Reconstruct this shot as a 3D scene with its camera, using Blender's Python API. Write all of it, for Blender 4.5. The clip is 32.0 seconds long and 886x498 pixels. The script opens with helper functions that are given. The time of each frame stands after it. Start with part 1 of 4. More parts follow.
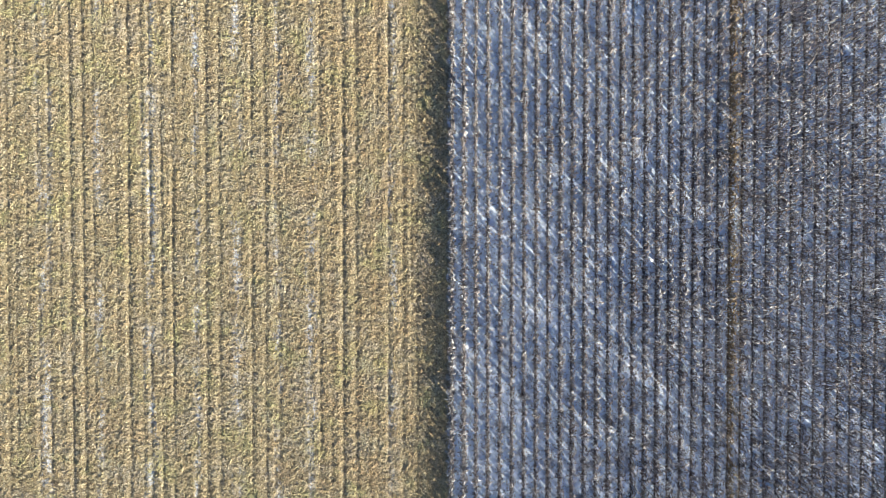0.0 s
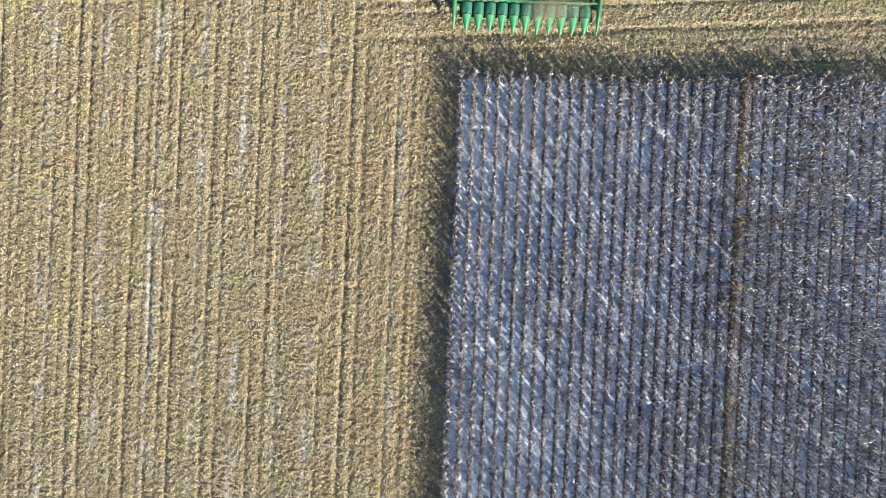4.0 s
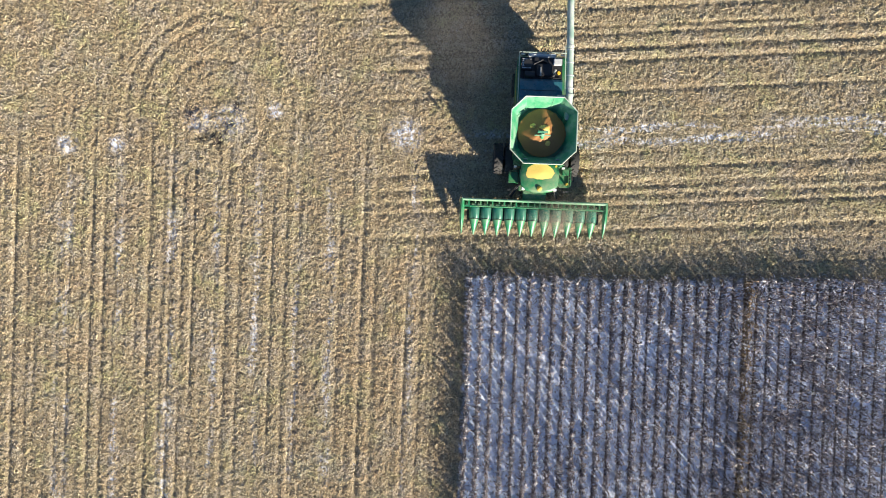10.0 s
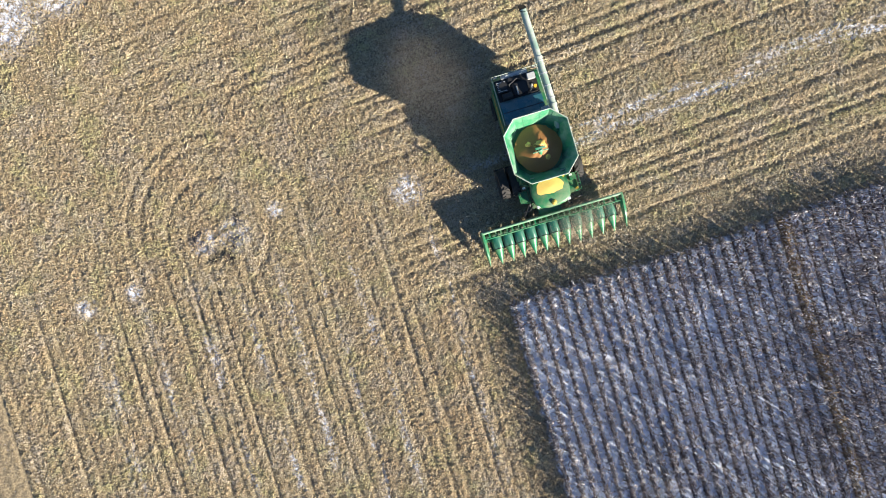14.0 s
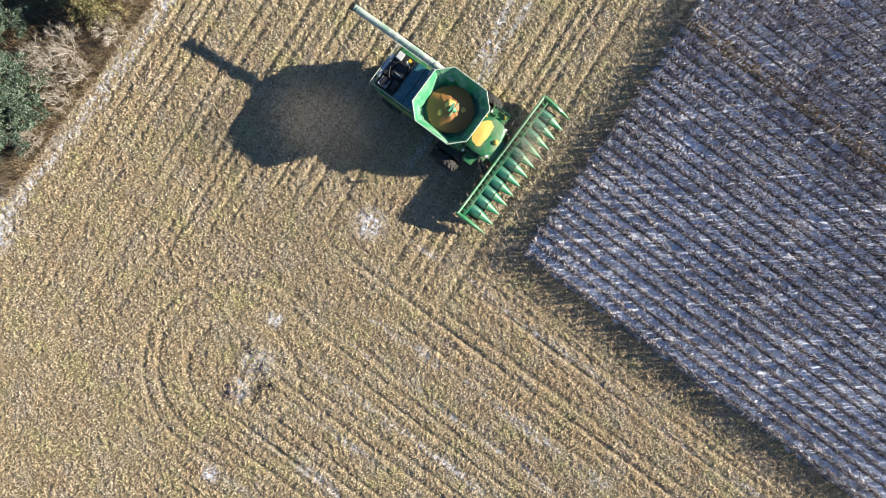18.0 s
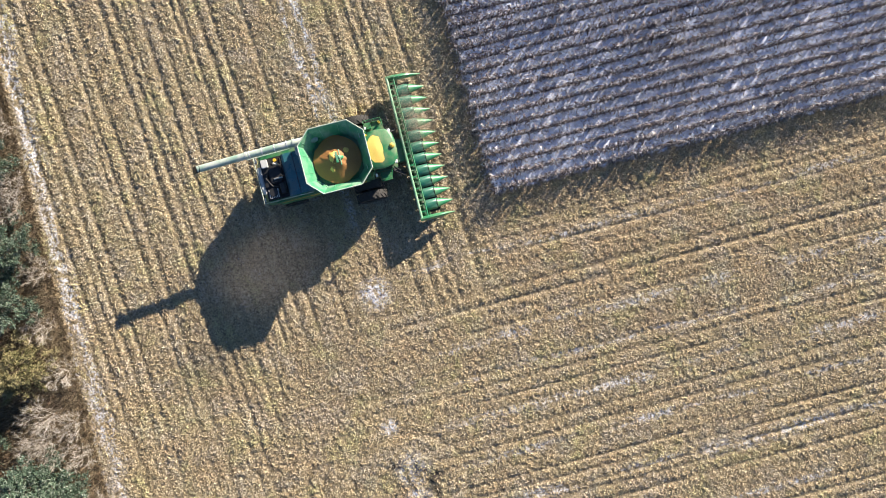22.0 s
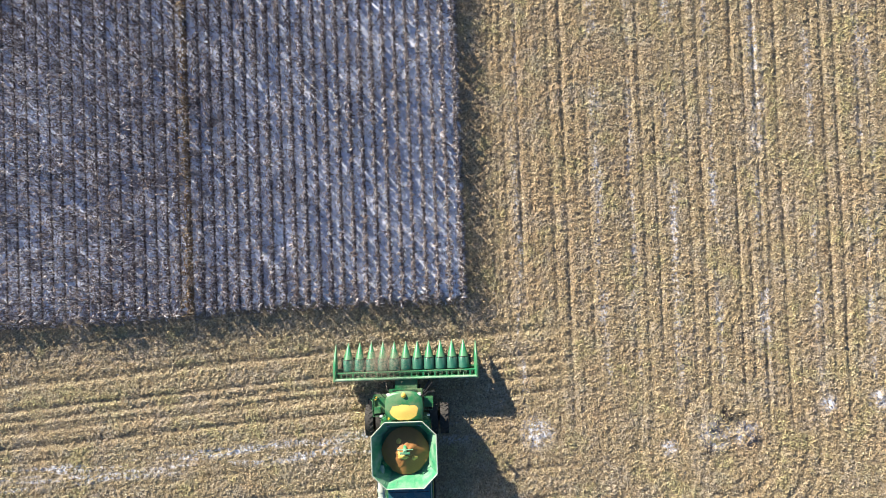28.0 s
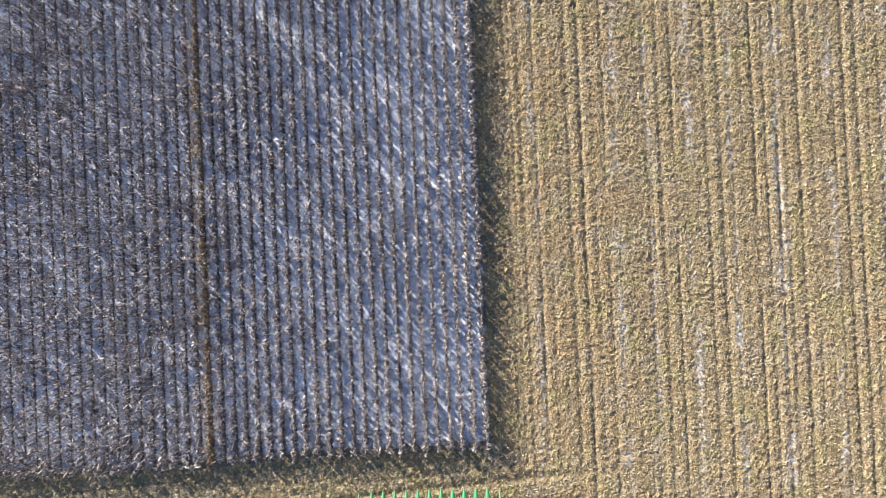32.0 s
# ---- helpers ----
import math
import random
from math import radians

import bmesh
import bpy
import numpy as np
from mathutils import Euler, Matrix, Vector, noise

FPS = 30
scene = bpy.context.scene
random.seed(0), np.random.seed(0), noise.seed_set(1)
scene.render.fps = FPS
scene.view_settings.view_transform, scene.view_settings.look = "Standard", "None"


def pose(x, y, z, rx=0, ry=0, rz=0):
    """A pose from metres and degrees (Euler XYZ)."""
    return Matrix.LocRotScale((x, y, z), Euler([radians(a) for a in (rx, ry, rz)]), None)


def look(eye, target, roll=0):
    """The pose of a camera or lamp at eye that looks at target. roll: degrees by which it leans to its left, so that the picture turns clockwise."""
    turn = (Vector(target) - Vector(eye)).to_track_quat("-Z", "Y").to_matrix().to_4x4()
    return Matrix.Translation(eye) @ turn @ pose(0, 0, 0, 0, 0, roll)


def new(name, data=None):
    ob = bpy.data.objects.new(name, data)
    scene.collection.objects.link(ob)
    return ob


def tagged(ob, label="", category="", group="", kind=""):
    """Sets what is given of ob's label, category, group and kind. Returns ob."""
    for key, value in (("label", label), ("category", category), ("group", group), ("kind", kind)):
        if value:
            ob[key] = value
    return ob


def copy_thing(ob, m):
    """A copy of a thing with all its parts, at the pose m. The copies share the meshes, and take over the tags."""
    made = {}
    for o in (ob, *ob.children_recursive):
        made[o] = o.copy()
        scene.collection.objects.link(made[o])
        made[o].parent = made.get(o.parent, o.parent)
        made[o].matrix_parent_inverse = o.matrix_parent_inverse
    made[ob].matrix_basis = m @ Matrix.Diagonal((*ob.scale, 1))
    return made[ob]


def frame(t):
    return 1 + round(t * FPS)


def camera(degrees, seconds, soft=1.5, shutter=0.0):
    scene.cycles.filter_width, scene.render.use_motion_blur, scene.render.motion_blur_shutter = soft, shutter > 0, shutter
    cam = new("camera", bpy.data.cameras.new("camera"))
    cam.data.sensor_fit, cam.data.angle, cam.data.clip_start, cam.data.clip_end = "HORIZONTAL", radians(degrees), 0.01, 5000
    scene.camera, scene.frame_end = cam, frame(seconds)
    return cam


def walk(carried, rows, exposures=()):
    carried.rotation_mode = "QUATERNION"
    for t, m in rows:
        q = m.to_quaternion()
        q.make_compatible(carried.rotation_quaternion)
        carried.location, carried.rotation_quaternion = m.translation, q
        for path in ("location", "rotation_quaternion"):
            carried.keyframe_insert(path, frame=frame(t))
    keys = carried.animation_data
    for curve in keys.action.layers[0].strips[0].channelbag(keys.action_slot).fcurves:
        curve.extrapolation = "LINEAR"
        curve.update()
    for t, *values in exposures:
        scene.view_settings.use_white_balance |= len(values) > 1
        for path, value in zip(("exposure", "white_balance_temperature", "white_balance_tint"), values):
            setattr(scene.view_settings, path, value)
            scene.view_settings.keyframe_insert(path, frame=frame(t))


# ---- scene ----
cam = camera(70, 32.0, soft=1.0)
PATH = [
    (0.0, pose(-0.900, -19.000, 41.884, -1.135, 1.380, -0.000)),
    (0.5, pose(-0.895, -18.038, 41.816, -1.108, 1.369, -0.064)),
    (1.0, pose(-0.882, -16.902, 41.760, -1.066, 1.365, 0.278)),
    (1.5, pose(-0.881, -15.870, 41.723, -1.052, 1.344, 0.367)),
    (2.0, pose(-0.896, -14.752, 41.709, -1.011, 1.334, 1.729)),
    (2.5, pose(-0.955, -13.782, 41.689, -0.948, 1.322, 2.503)),
    (3.0, pose(-1.028, -12.743, 41.693, -0.840, 1.296, 2.759)),
    (3.5, pose(-1.117, -11.837, 41.716, -0.715, 1.251, 2.755)),
    (5.5, pose(-1.690, -7.458, 41.907, -0.217, 0.963, 0.947)),
    (6.0, pose(-1.699, -6.243, 41.935, -0.238, 0.957, 0.379)),
    (6.5, pose(-1.676, -4.997, 41.948, -0.325, 0.994, 0.265)),
    (7.0, pose(-1.680, -3.759, 41.984, -0.427, 1.041, 0.216)),
    (7.5, pose(-1.675, -2.512, 42.022, -0.546, 1.077, 0.176)),
    (8.0, pose(-1.688, -1.277, 42.033, -0.658, 1.091, 0.131)),
    (8.5, pose(-1.711, -0.110, 42.098, -0.754, 1.105, 0.101)),
    (9.0, pose(-1.838, 0.893, 42.165, -0.846, 1.098, 0.060)),
    (9.5, pose(-2.080, 1.759, 42.164, -0.868, 1.134, 0.066)),
    (10.0, pose(-2.320, 2.494, 42.155, -0.880, 1.240, 2.224)),
    (10.5, pose(-2.593, 3.116, 42.143, -0.869, 1.328, 3.261)),
    (11.0, pose(-2.897, 3.667, 42.119, -0.825, 1.380, 5.286)),
    (11.5, pose(-3.205, 4.161, 42.092, -0.777, 1.398, 5.522)),
    (12.0, pose(-3.519, 4.666, 42.068, -0.774, 1.388, 5.482)),
    (12.5, pose(-3.787, 5.188, 42.049, -0.825, 1.281, 3.117)),
    (13.0, pose(-4.003, 5.506, 42.028, -0.956, 1.101, -1.576)),
    (13.5, pose(-4.024, 5.608, 41.986, -1.114, 0.919, -9.316)),
    (14.0, pose(-3.983, 5.585, 41.978, -1.204, 0.744, -16.616)),
    (14.5, pose(-3.986, 5.483, 41.984, -1.169, 0.573, -22.526)),
    (16.5, pose(-4.443, 4.787, 41.890, -0.388, -0.000, -41.501)),
    (17.0, pose(-4.485, 4.693, 41.798, -0.225, -0.075, -45.426)),
    (17.5, pose(-4.497, 4.657, 41.686, -0.128, -0.142, -49.008)),
    (18.0, pose(-4.503, 4.668, 41.583, -0.081, -0.245, -53.520)),
    (18.5, pose(-4.495, 4.731, 41.513, -0.071, -0.376, -58.116)),
    (19.0, pose(-4.473, 4.795, 41.471, -0.060, -0.539, -64.622)),
    (19.5, pose(-4.454, 4.895, 41.483, -0.039, -0.715, -69.263)),
    (20.0, pose(-4.420, 4.971, 41.516, -0.006, -0.863, -75.527)),
    (20.5, pose(-4.377, 4.994, 41.537, 0.043, -0.940, -82.251)),
    (21.0, pose(-4.295, 4.977, 41.583, 0.069, -0.955, -90.002)),
    (21.5, pose(-4.212, 4.941, 41.644, 0.076, -0.922, -96.798)),
    (22.0, pose(-4.131, 4.908, 41.696, 0.058, -0.886, -104.433)),
    (22.5, pose(-4.050, 4.876, 41.764, 0.074, -0.854, -111.480)),
    (23.0, pose(-4.019, 4.835, 41.830, 0.170, -0.821, -119.583)),
    (23.5, pose(-4.038, 4.805, 41.936, 0.317, -0.769, -126.636)),
    (24.0, pose(-4.091, 4.752, 42.084, 0.472, -0.661, -135.554)),
    (24.5, pose(-3.937, 4.504, 42.217, 0.639, -0.505, -143.876)),
    (26.5, pose(-2.075, 1.359, 42.481, 1.265, 0.365, -168.390)),
    (27.0, pose(-1.524, 0.178, 42.536, 1.314, 0.503, -173.180)),
    (27.5, pose(-1.049, -0.974, 42.573, 1.256, 0.598, -177.842)),
    (28.0, pose(-0.625, -2.315, 42.580, 1.183, 0.687, -182.120)),
    (28.5, pose(-0.326, -3.517, 42.560, 1.078, 0.725, -182.377)),
    (29.0, pose(-0.071, -4.864, 42.524, 0.989, 0.731, -182.361)),
    (29.5, pose(0.103, -6.062, 42.470, 0.887, 0.733, -182.334)),
    (30.0, pose(0.241, -7.428, 42.424, 0.811, 0.727, -182.383)),
    (30.5, pose(0.356, -8.617, 42.359, 0.735, 0.697, -182.363)),
    (31.0, pose(0.436, -9.976, 42.267, 0.687, 0.661, -182.506)),
    (31.5, pose(0.478, -11.166, 42.200, 0.596, 0.634, -182.487)),
    (32.0, pose(0.536, -12.507, 42.150, 0.508, 0.609, -182.494)),
]
walk(cam, PATH, [(0.0, 1.50, 6500, 3.0), (3.5, 1.50, 6500, 3.0), (7.0, 1.44, 6500, 7.0), (10.0, 1.43, 6500, 10.5), (19.0, 1.45, 6550, 11.0), (24.0, 1.43, 6650, 14.0), (27.0, 1.42, 6620, 13.0), (32.0, 1.46, 6650, 11.5)])

# ---- light: low winter sun and clear sky ----
SUN_TO = Vector((0.645, -0.764, 0.0))          # where the sun stands, over the ground
SUN_EL = radians(20.5)
world = bpy.data.worlds.new("sky")
scene.world = world
world.use_nodes = True
wn = world.node_tree.nodes
sky = wn.new("ShaderNodeTexSky")
sky.sky_type = "NISHITA"
sky.sun_disc = False
sky.sun_elevation = SUN_EL
sky.sun_rotation = math.atan2(SUN_TO.x, SUN_TO.y)
sky.air_density, sky.dust_density, sky.ozone_density = 1.0, 0.2, 4.6
wn["Background"].inputs["Strength"].default_value = 0.055
world.node_tree.links.new(sky.outputs[0], wn["Background"].inputs["Color"])
sun_data = bpy.data.lights.new("sun", "SUN")
sun_data.energy = 5.0
sun_data.angle = radians(0.55)
sun_data.color = (1.0, 0.895, 0.735)
sun = new("sun", sun_data)
to_sun = Vector((SUN_TO.x * math.cos(SUN_EL), SUN_TO.y * math.cos(SUN_EL), math.sin(SUN_EL)))
sun.matrix_world = look(to_sun * 200, (0, 0, 0))
scene.view_settings.exposure = 1.40


# ---- node helpers ----
class Nodes:
    """A material with short calls for its nodes."""

    def __init__(self, name):
        self.m = bpy.data.materials.new(name)
        self.m.use_nodes = True
        self.t = self.m.node_tree
        self.b = self.t.nodes["Principled BSDF"]

    def put(self, kind, **values):
        n = self.t.nodes.new("ShaderNode" + kind)
        for k, v in values.items():
            if k == "op":
                n.operation = v
            elif k == "noise_dims":
                n.noise_dimensions = v
        return n

    def link(self, a, b):
        if isinstance(a, (int, float)):
            b.default_value = a
        elif isinstance(a, tuple):
            b.default_value = (*a, 1.0) if len(a) == 3 and b.type == "RGBA" else a
        else:
            self.t.links.new(a, b)

    def math(self, op, a, b=0.0, c=0.0, clamp=False):
        n = self.put("Math", op=op)
        n.use_clamp = clamp
        for v, s in zip((a, b, c), n.inputs):
            self.link(v, s)
        return n.outputs[0]

    def step(self, v, lo, hi):
        n = self.put("MapRange")
        n.interpolation_type = "SMOOTHSTEP"
        for x, s in zip((v, lo, hi, 0.0, 1.0), n.inputs):
            self.link(x, s)
        return n.outputs[0]

    def place(self):
        return self.put("NewGeometry").outputs["Position"]

    def scaled(self, vec, sx, sy, sz):
        n = self.put("VectorMath", op="MULTIPLY")
        self.link(vec, n.inputs[0])
        n.inputs[1].default_value = (sx, sy, sz)
        return n.outputs[0]

    def noise(self, vec, scale, detail=3.0, rough=0.55):
        n = self.put("TexNoise")
        self.link(vec, n.inputs["Vector"])
        n.inputs["Scale"].default_value = scale
        n.inputs["Detail"].default_value = detail
        n.inputs["Roughness"].default_value = rough
        return n.outputs["Fac"]

    def mix(self, fac, a, b):
        n = self.put("Mix")
        n.data_type = "RGBA"
        self.link(fac, n.inputs[0])
        self.link(a, n.inputs[6])
        self.link(b, n.inputs[7])
        return n.outputs[2]

    def ramp(self, fac, stops):
        n = self.put("ValToRGB")
        e = n.color_ramp.elements
        while len(e) < len(stops):
            e.new(0.5)
        for s, (p, c) in zip(e, stops):
            s.position, s.color = p, (*c, 1.0)
        self.link(fac, n.inputs[0])
        return n.outputs[0]

    def bump(self, height, strength=0.4, distance=0.02):
        n = self.put("Bump")
        n.inputs["Strength"].default_value = strength
        n.inputs["Distance"].default_value = distance
        self.link(height, n.inputs["Height"])
        self.t.links.new(n.outputs[0], self.b.inputs["Normal"])

    def done(self, color, rough=0.8, metal=0.0, spec=0.5, coat=0.0):
        self.link(color, self.b.inputs["Base Color"])
        self.link(rough, self.b.inputs["Roughness"])
        self.b.inputs["Metallic"].default_value = metal
        self.b.inputs["Specular IOR Level"].default_value = spec
        self.b.inputs["Coat Weight"].default_value = coat
        return self.m


# ---- materials ----
ROW_PITCH = 0.79                               # spacing of the standing rows
HEAD_SLOPE = 0.075                              # the headland passes run a little off east
SNOW_STREAKS = [(-10.7, 0.25), (-15.7, 0.25), (-21.5, 0.32), (-25.0, 0.2), (-28.7, 0.35), (-5.2, 0.2), (-12.9, 0.18), (-18.4, 0.2)]
BARE_SOIL = [(-20.2, 10.1, 0.8), (-18.0, 9.5, 0.85), (-17.2, 10.6, 0.6), (-18.6, 8.6, 0.6), (-19.6, 9.0, 0.6)]
SNOW_PATCHES = [(-17.8, 9.8, 1.5), (-19.9, 9.8, 1.2), (-28.8, 7.9, 1.0), (-25.4, 8.0, 0.8), (-6.0, 9.3, 1.5), (-28.6, 28.2, 3.6), (-24.4, 28.8, 2.6), (-21.2, 29.3, 2.5), (-18.4, 31.3, 2.8),
                (-19.2, 31.2, 2.6), (-14.8, 10.6, 0.8)]


def ground_material():
    n = Nodes("field ground")
    p = n.place()
    s = n.put("SeparateXYZ")
    n.link(p, s.inputs[0])
    x, y = s.outputs[0], s.outputs[1]
    fine = n.noise(p, 7.0, 4.0, 0.65)
    lump = n.noise(p, 2.2, 3.0)
    wide = n.noise(p, 0.16, 2.0)
    litter = n.ramp(fine, [(0.32, (0.115, 0.09, 0.065)), (0.47, (0.235, 0.19, 0.125)), (0.61, (0.34, 0.275, 0.175)), (0.77, (0.50, 0.43, 0.30))])
    litter = n.mix(n.math("MULTIPLY", n.step(wide, 0.45, 0.7), 0.3), litter, (0.30, 0.26, 0.15))
    # brown soil and dead grass beyond the field edge
    beyond = n.step(n.math("ADD", y, n.math("MULTIPLY", lump, 1.2)), 29.9, 30.6)
    brush = n.ramp(fine, [(0.3, (0.05, 0.04, 0.025)), (0.55, (0.17, 0.12, 0.065)), (0.75, (0.33, 0.25, 0.13))])
    base = n.mix(beyond, litter, brush)
    mound = 0.0
    for cx, cy, r in BARE_SOIL:
        dx, dy = n.math("SUBTRACT", x, cx), n.math("MULTIPLY", n.math("SUBTRACT", y, cy), 0.7)
        dd = n.math("SQRT", n.math("ADD", n.math("MULTIPLY", dx, dx), n.math("MULTIPLY", dy, dy)))
        mound = n.math("MAXIMUM", n.step(dd, r, r * 0.4), mound)
    mound = n.math("MULTIPLY", mound, n.step(lump, 0.36, 0.5))
    base = n.mix(mound, base, (0.045, 0.035, 0.03))
    # bare soil below the corn, darkened so its colour also carries the row shade
    crop_soil_shade = n.ramp(fine, [(0.3, (0.018, 0.012, 0.012)), (0.55, (0.062, 0.042, 0.038)), (0.75, (0.19, 0.145, 0.13))])
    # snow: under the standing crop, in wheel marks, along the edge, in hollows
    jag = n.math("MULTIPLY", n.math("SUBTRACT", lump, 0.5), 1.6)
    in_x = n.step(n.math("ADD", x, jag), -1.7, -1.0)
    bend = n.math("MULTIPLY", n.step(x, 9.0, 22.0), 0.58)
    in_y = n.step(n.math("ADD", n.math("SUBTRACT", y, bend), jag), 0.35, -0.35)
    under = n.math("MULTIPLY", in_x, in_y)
    along = n.noise(n.scaled(p, 1.3, 0.22, 1.0), 1.0, 3.0)
    total = n.math("MULTIPLY", under, 1.0)
    west = n.math("MULTIPLY", n.step(y, 9.0, 4.0), 1.0)
    streak = 0.0
    for cx, w in SNOW_STREAKS:
        d = n.math("ABSOLUTE", n.math("SUBTRACT", n.math("ADD", x, n.math("MULTIPLY", jag, 0.25)), cx))
        streak = n.math("MAXIMUM", n.step(d, w * 2.4, w * 0.3), streak)
    streak = n.math("MULTIPLY", n.math("MULTIPLY", streak, west), n.math("MULTIPLY", n.step(along, 0.42, 0.62), n.math("MULTIPLY", n.step(lump, 0.40, 0.54), 0.75)))
    along2 = n.noise(n.scaled(p, 0.22, 1.3, 1.0), 1.0, 3.0)
    v = n.math("SUBTRACT", y, n.math("MULTIPLY", x, HEAD_SLOPE))
    d = n.math("ABSOLUTE", n.math("SUBTRACT", n.math("ABSOLUTE", n.math("SUBTRACT", n.math("ADD", v, n.math("MULTIPLY", jag, 0.07)), 9.15)), 0.42))
    stripe = n.math("MULTIPLY", n.step(d, 0.5, 0.1), n.step(x, -5.0, 6.0))
    d = n.math("ABSOLUTE", n.math("SUBTRACT", n.math("ADD", y, n.math("ADD", n.math("MULTIPLY", jag, 0.7), n.math("MULTIPLY", n.math("SUBTRACT", along2, 0.5), 3.0))), 28.75))
    edge = n.math("MULTIPLY", n.math("MULTIPLY", n.step(d, 0.85, 0.15), n.math("ADD", n.math("MULTIPLY", n.step(wide, 0.4, 0.6), 0.3), 0.7)), n.step(n.math("ADD", n.math("MULTIPLY", lump, 0.6), n.math("MULTIPLY", fine, 0.4)), 0.45, 0.54))
    stripe = n.math("MULTIPLY", stripe, n.math("MULTIPLY", n.step(along2, 0.42, 0.58), n.step(lump, 0.38, 0.52)))
    stripe = n.math("MAXIMUM", stripe, n.math("MULTIPLY", edge, 0.85))
    patch = 0.0
    for cx, cy, r in SNOW_PATCHES:
        dx, dy = n.math("SUBTRACT", x, cx), n.math("SUBTRACT", y, cy)
        dd = n.math("SQRT", n.math("ADD", n.math("MULTIPLY", dx, dx), n.math("MULTIPLY", dy, dy)))
        patch = n.math("MAXIMUM", n.step(dd, r, r * 0.25), patch)
    patch = n.math("MULTIPLY", patch, n.step(lump, 0.34, 0.54))
    loose = n.math("MAXIMUM", n.math("MAXIMUM", streak, stripe), patch)
    loose = n.math("MULTIPLY", n.math("MULTIPLY", loose, n.step(fine, 0.35, 0.53)), 0.9)
    crumbs = n.math("MULTIPLY", n.step(n.noise(p, 5.0, 4.0, 0.7), 0.62, 0.7), 0.3)
    loose = n.math("MULTIPLY", n.math("MAXIMUM", loose, crumbs), n.math("SUBTRACT", 1.0, n.math("MULTIPLY", mound, 0.8)))
    # snowless dark strip along each row, standing in for the shade line there
    band = n.math("ABSOLUTE", n.math("SUBTRACT", n.math("FRACT", n.math("ADD", n.math("DIVIDE", n.math("ADD", x, 1.33), ROW_PITCH), n.math("ADD", n.math("MULTIPLY", jag, 0.06), 0.5))), 0.5))
    between = n.step(n.math("ADD", band, n.math("MULTIPLY", n.math("SUBTRACT", fine, 0.5), 0.6)), 0.01, 0.16)
    drift = n.math("SUBTRACT", n.math("ADD", n.noise(n.scaled(p, 0.11, 0.05, 1.0), 1.0, 3.0), 0.1), n.math("ADD", n.math("MULTIPLY", n.step(x, 12.0, 26.0), 0.08), n.math("MULTIPLY", n.step(x, 4.0, 15.0), 0.05)))
    blob = n.noise(p, 0.75, 3.0)
    cover = n.step(n.math("ADD", n.math("ADD", n.math("MULTIPLY", lump, 0.3), n.math("MULTIPLY", blob, 0.95)), n.math("ADD", n.math("MULTIPLY", fine, 0.2), n.math("MULTIPLY", drift, 0.6))), 0.83, 1.02)
    base = n.mix(under, base, crop_soil_shade)
    cover = n.math("MULTIPLY", between, n.math("ADD", n.math("MULTIPLY", cover, 0.66), 0.34))
    snowy = n.math("MAXIMUM", loose, n.math("MULTIPLY", total, cover), clamp=True)
    # snow, with the blue of skylit shade mixed into its colour
    snow = n.mix(n.step(fine, 0.35, 0.7), (0.70, 0.775, 1.0), (0.86, 0.91, 0.99))
    n.bump(n.math("ADD", fine, n.math("MULTIPLY", lump, 0.6)), 0.7, 0.06)
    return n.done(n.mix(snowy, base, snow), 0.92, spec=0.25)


def flake_material(name, stops, rough=0.75, stretch=(0.35, 0.35, 0.35), tint=(0.27, 0.21, 0.135), amount=0.45, warm=0.1):
    n = Nodes(name)
    geo = n.put("NewGeometry")
    col = n.ramp(geo.outputs["Random Per Island"], stops)
    tone = n.noise(n.scaled(geo.outputs["Position"], *stretch), 1.0, 3.0)
    wide = n.noise(geo.outputs["Position"], 0.13, 3.0)
    col = n.mix(n.math("MULTIPLY", n.step(tone, 0.42, 0.66), amount), col, tint)
    col = n.mix(n.math("MULTIPLY", n.step(wide, 0.45, 0.68), warm), col, (0.42, 0.335, 0.185))
    if warm > 0.2:
        sep = n.put("SeparateXYZ")
        n.link(geo.outputs["Position"], sep.inputs[0])
        fresh = n.math("MULTIPLY", n.math("MULTIPLY", n.step(sep.outputs[0], -11.2, -10.2), n.step(sep.outputs[1], 2.0, 0.0)), n.step(tone, 0.3, 0.6))
        col = n.mix(n.math("MULTIPLY", fresh, 0.3), col, (0.46, 0.30, 0.15))
        blotch = n.noise(geo.outputs["Position"], 0.42, 4.0)
        pale = n.noise(n.scaled(geo.outputs["Position"], 0.5, 0.5, 0.5), 1.0, 4.0)
        col = n.mix(n.math("MULTIPLY", n.step(blotch, 0.53, 0.68), 0.4), col, (0.46, 0.32, 0.19))
        col = n.mix(n.math("MULTIPLY", n.step(blotch, 0.49, 0.36), 0.62), col, (0.40, 0.385, 0.18))
        clump = n.noise(geo.outputs["Position"], 3.6, 3.0)
        col = n.mix(n.math("MULTIPLY", n.step(clump, 0.47, 0.33), 0.4), col, (0.17, 0.125, 0.075))
        col = n.mix(n.math("MULTIPLY", n.step(clump, 0.55, 0.7), 0.25), col, (0.50, 0.44, 0.31))
        col = n.mix(n.math("MULTIPLY", n.step(pale, 0.46, 0.64), 0.5), col, (0.42, 0.38, 0.325))
    return n.done(col, rough, spec=0.3)


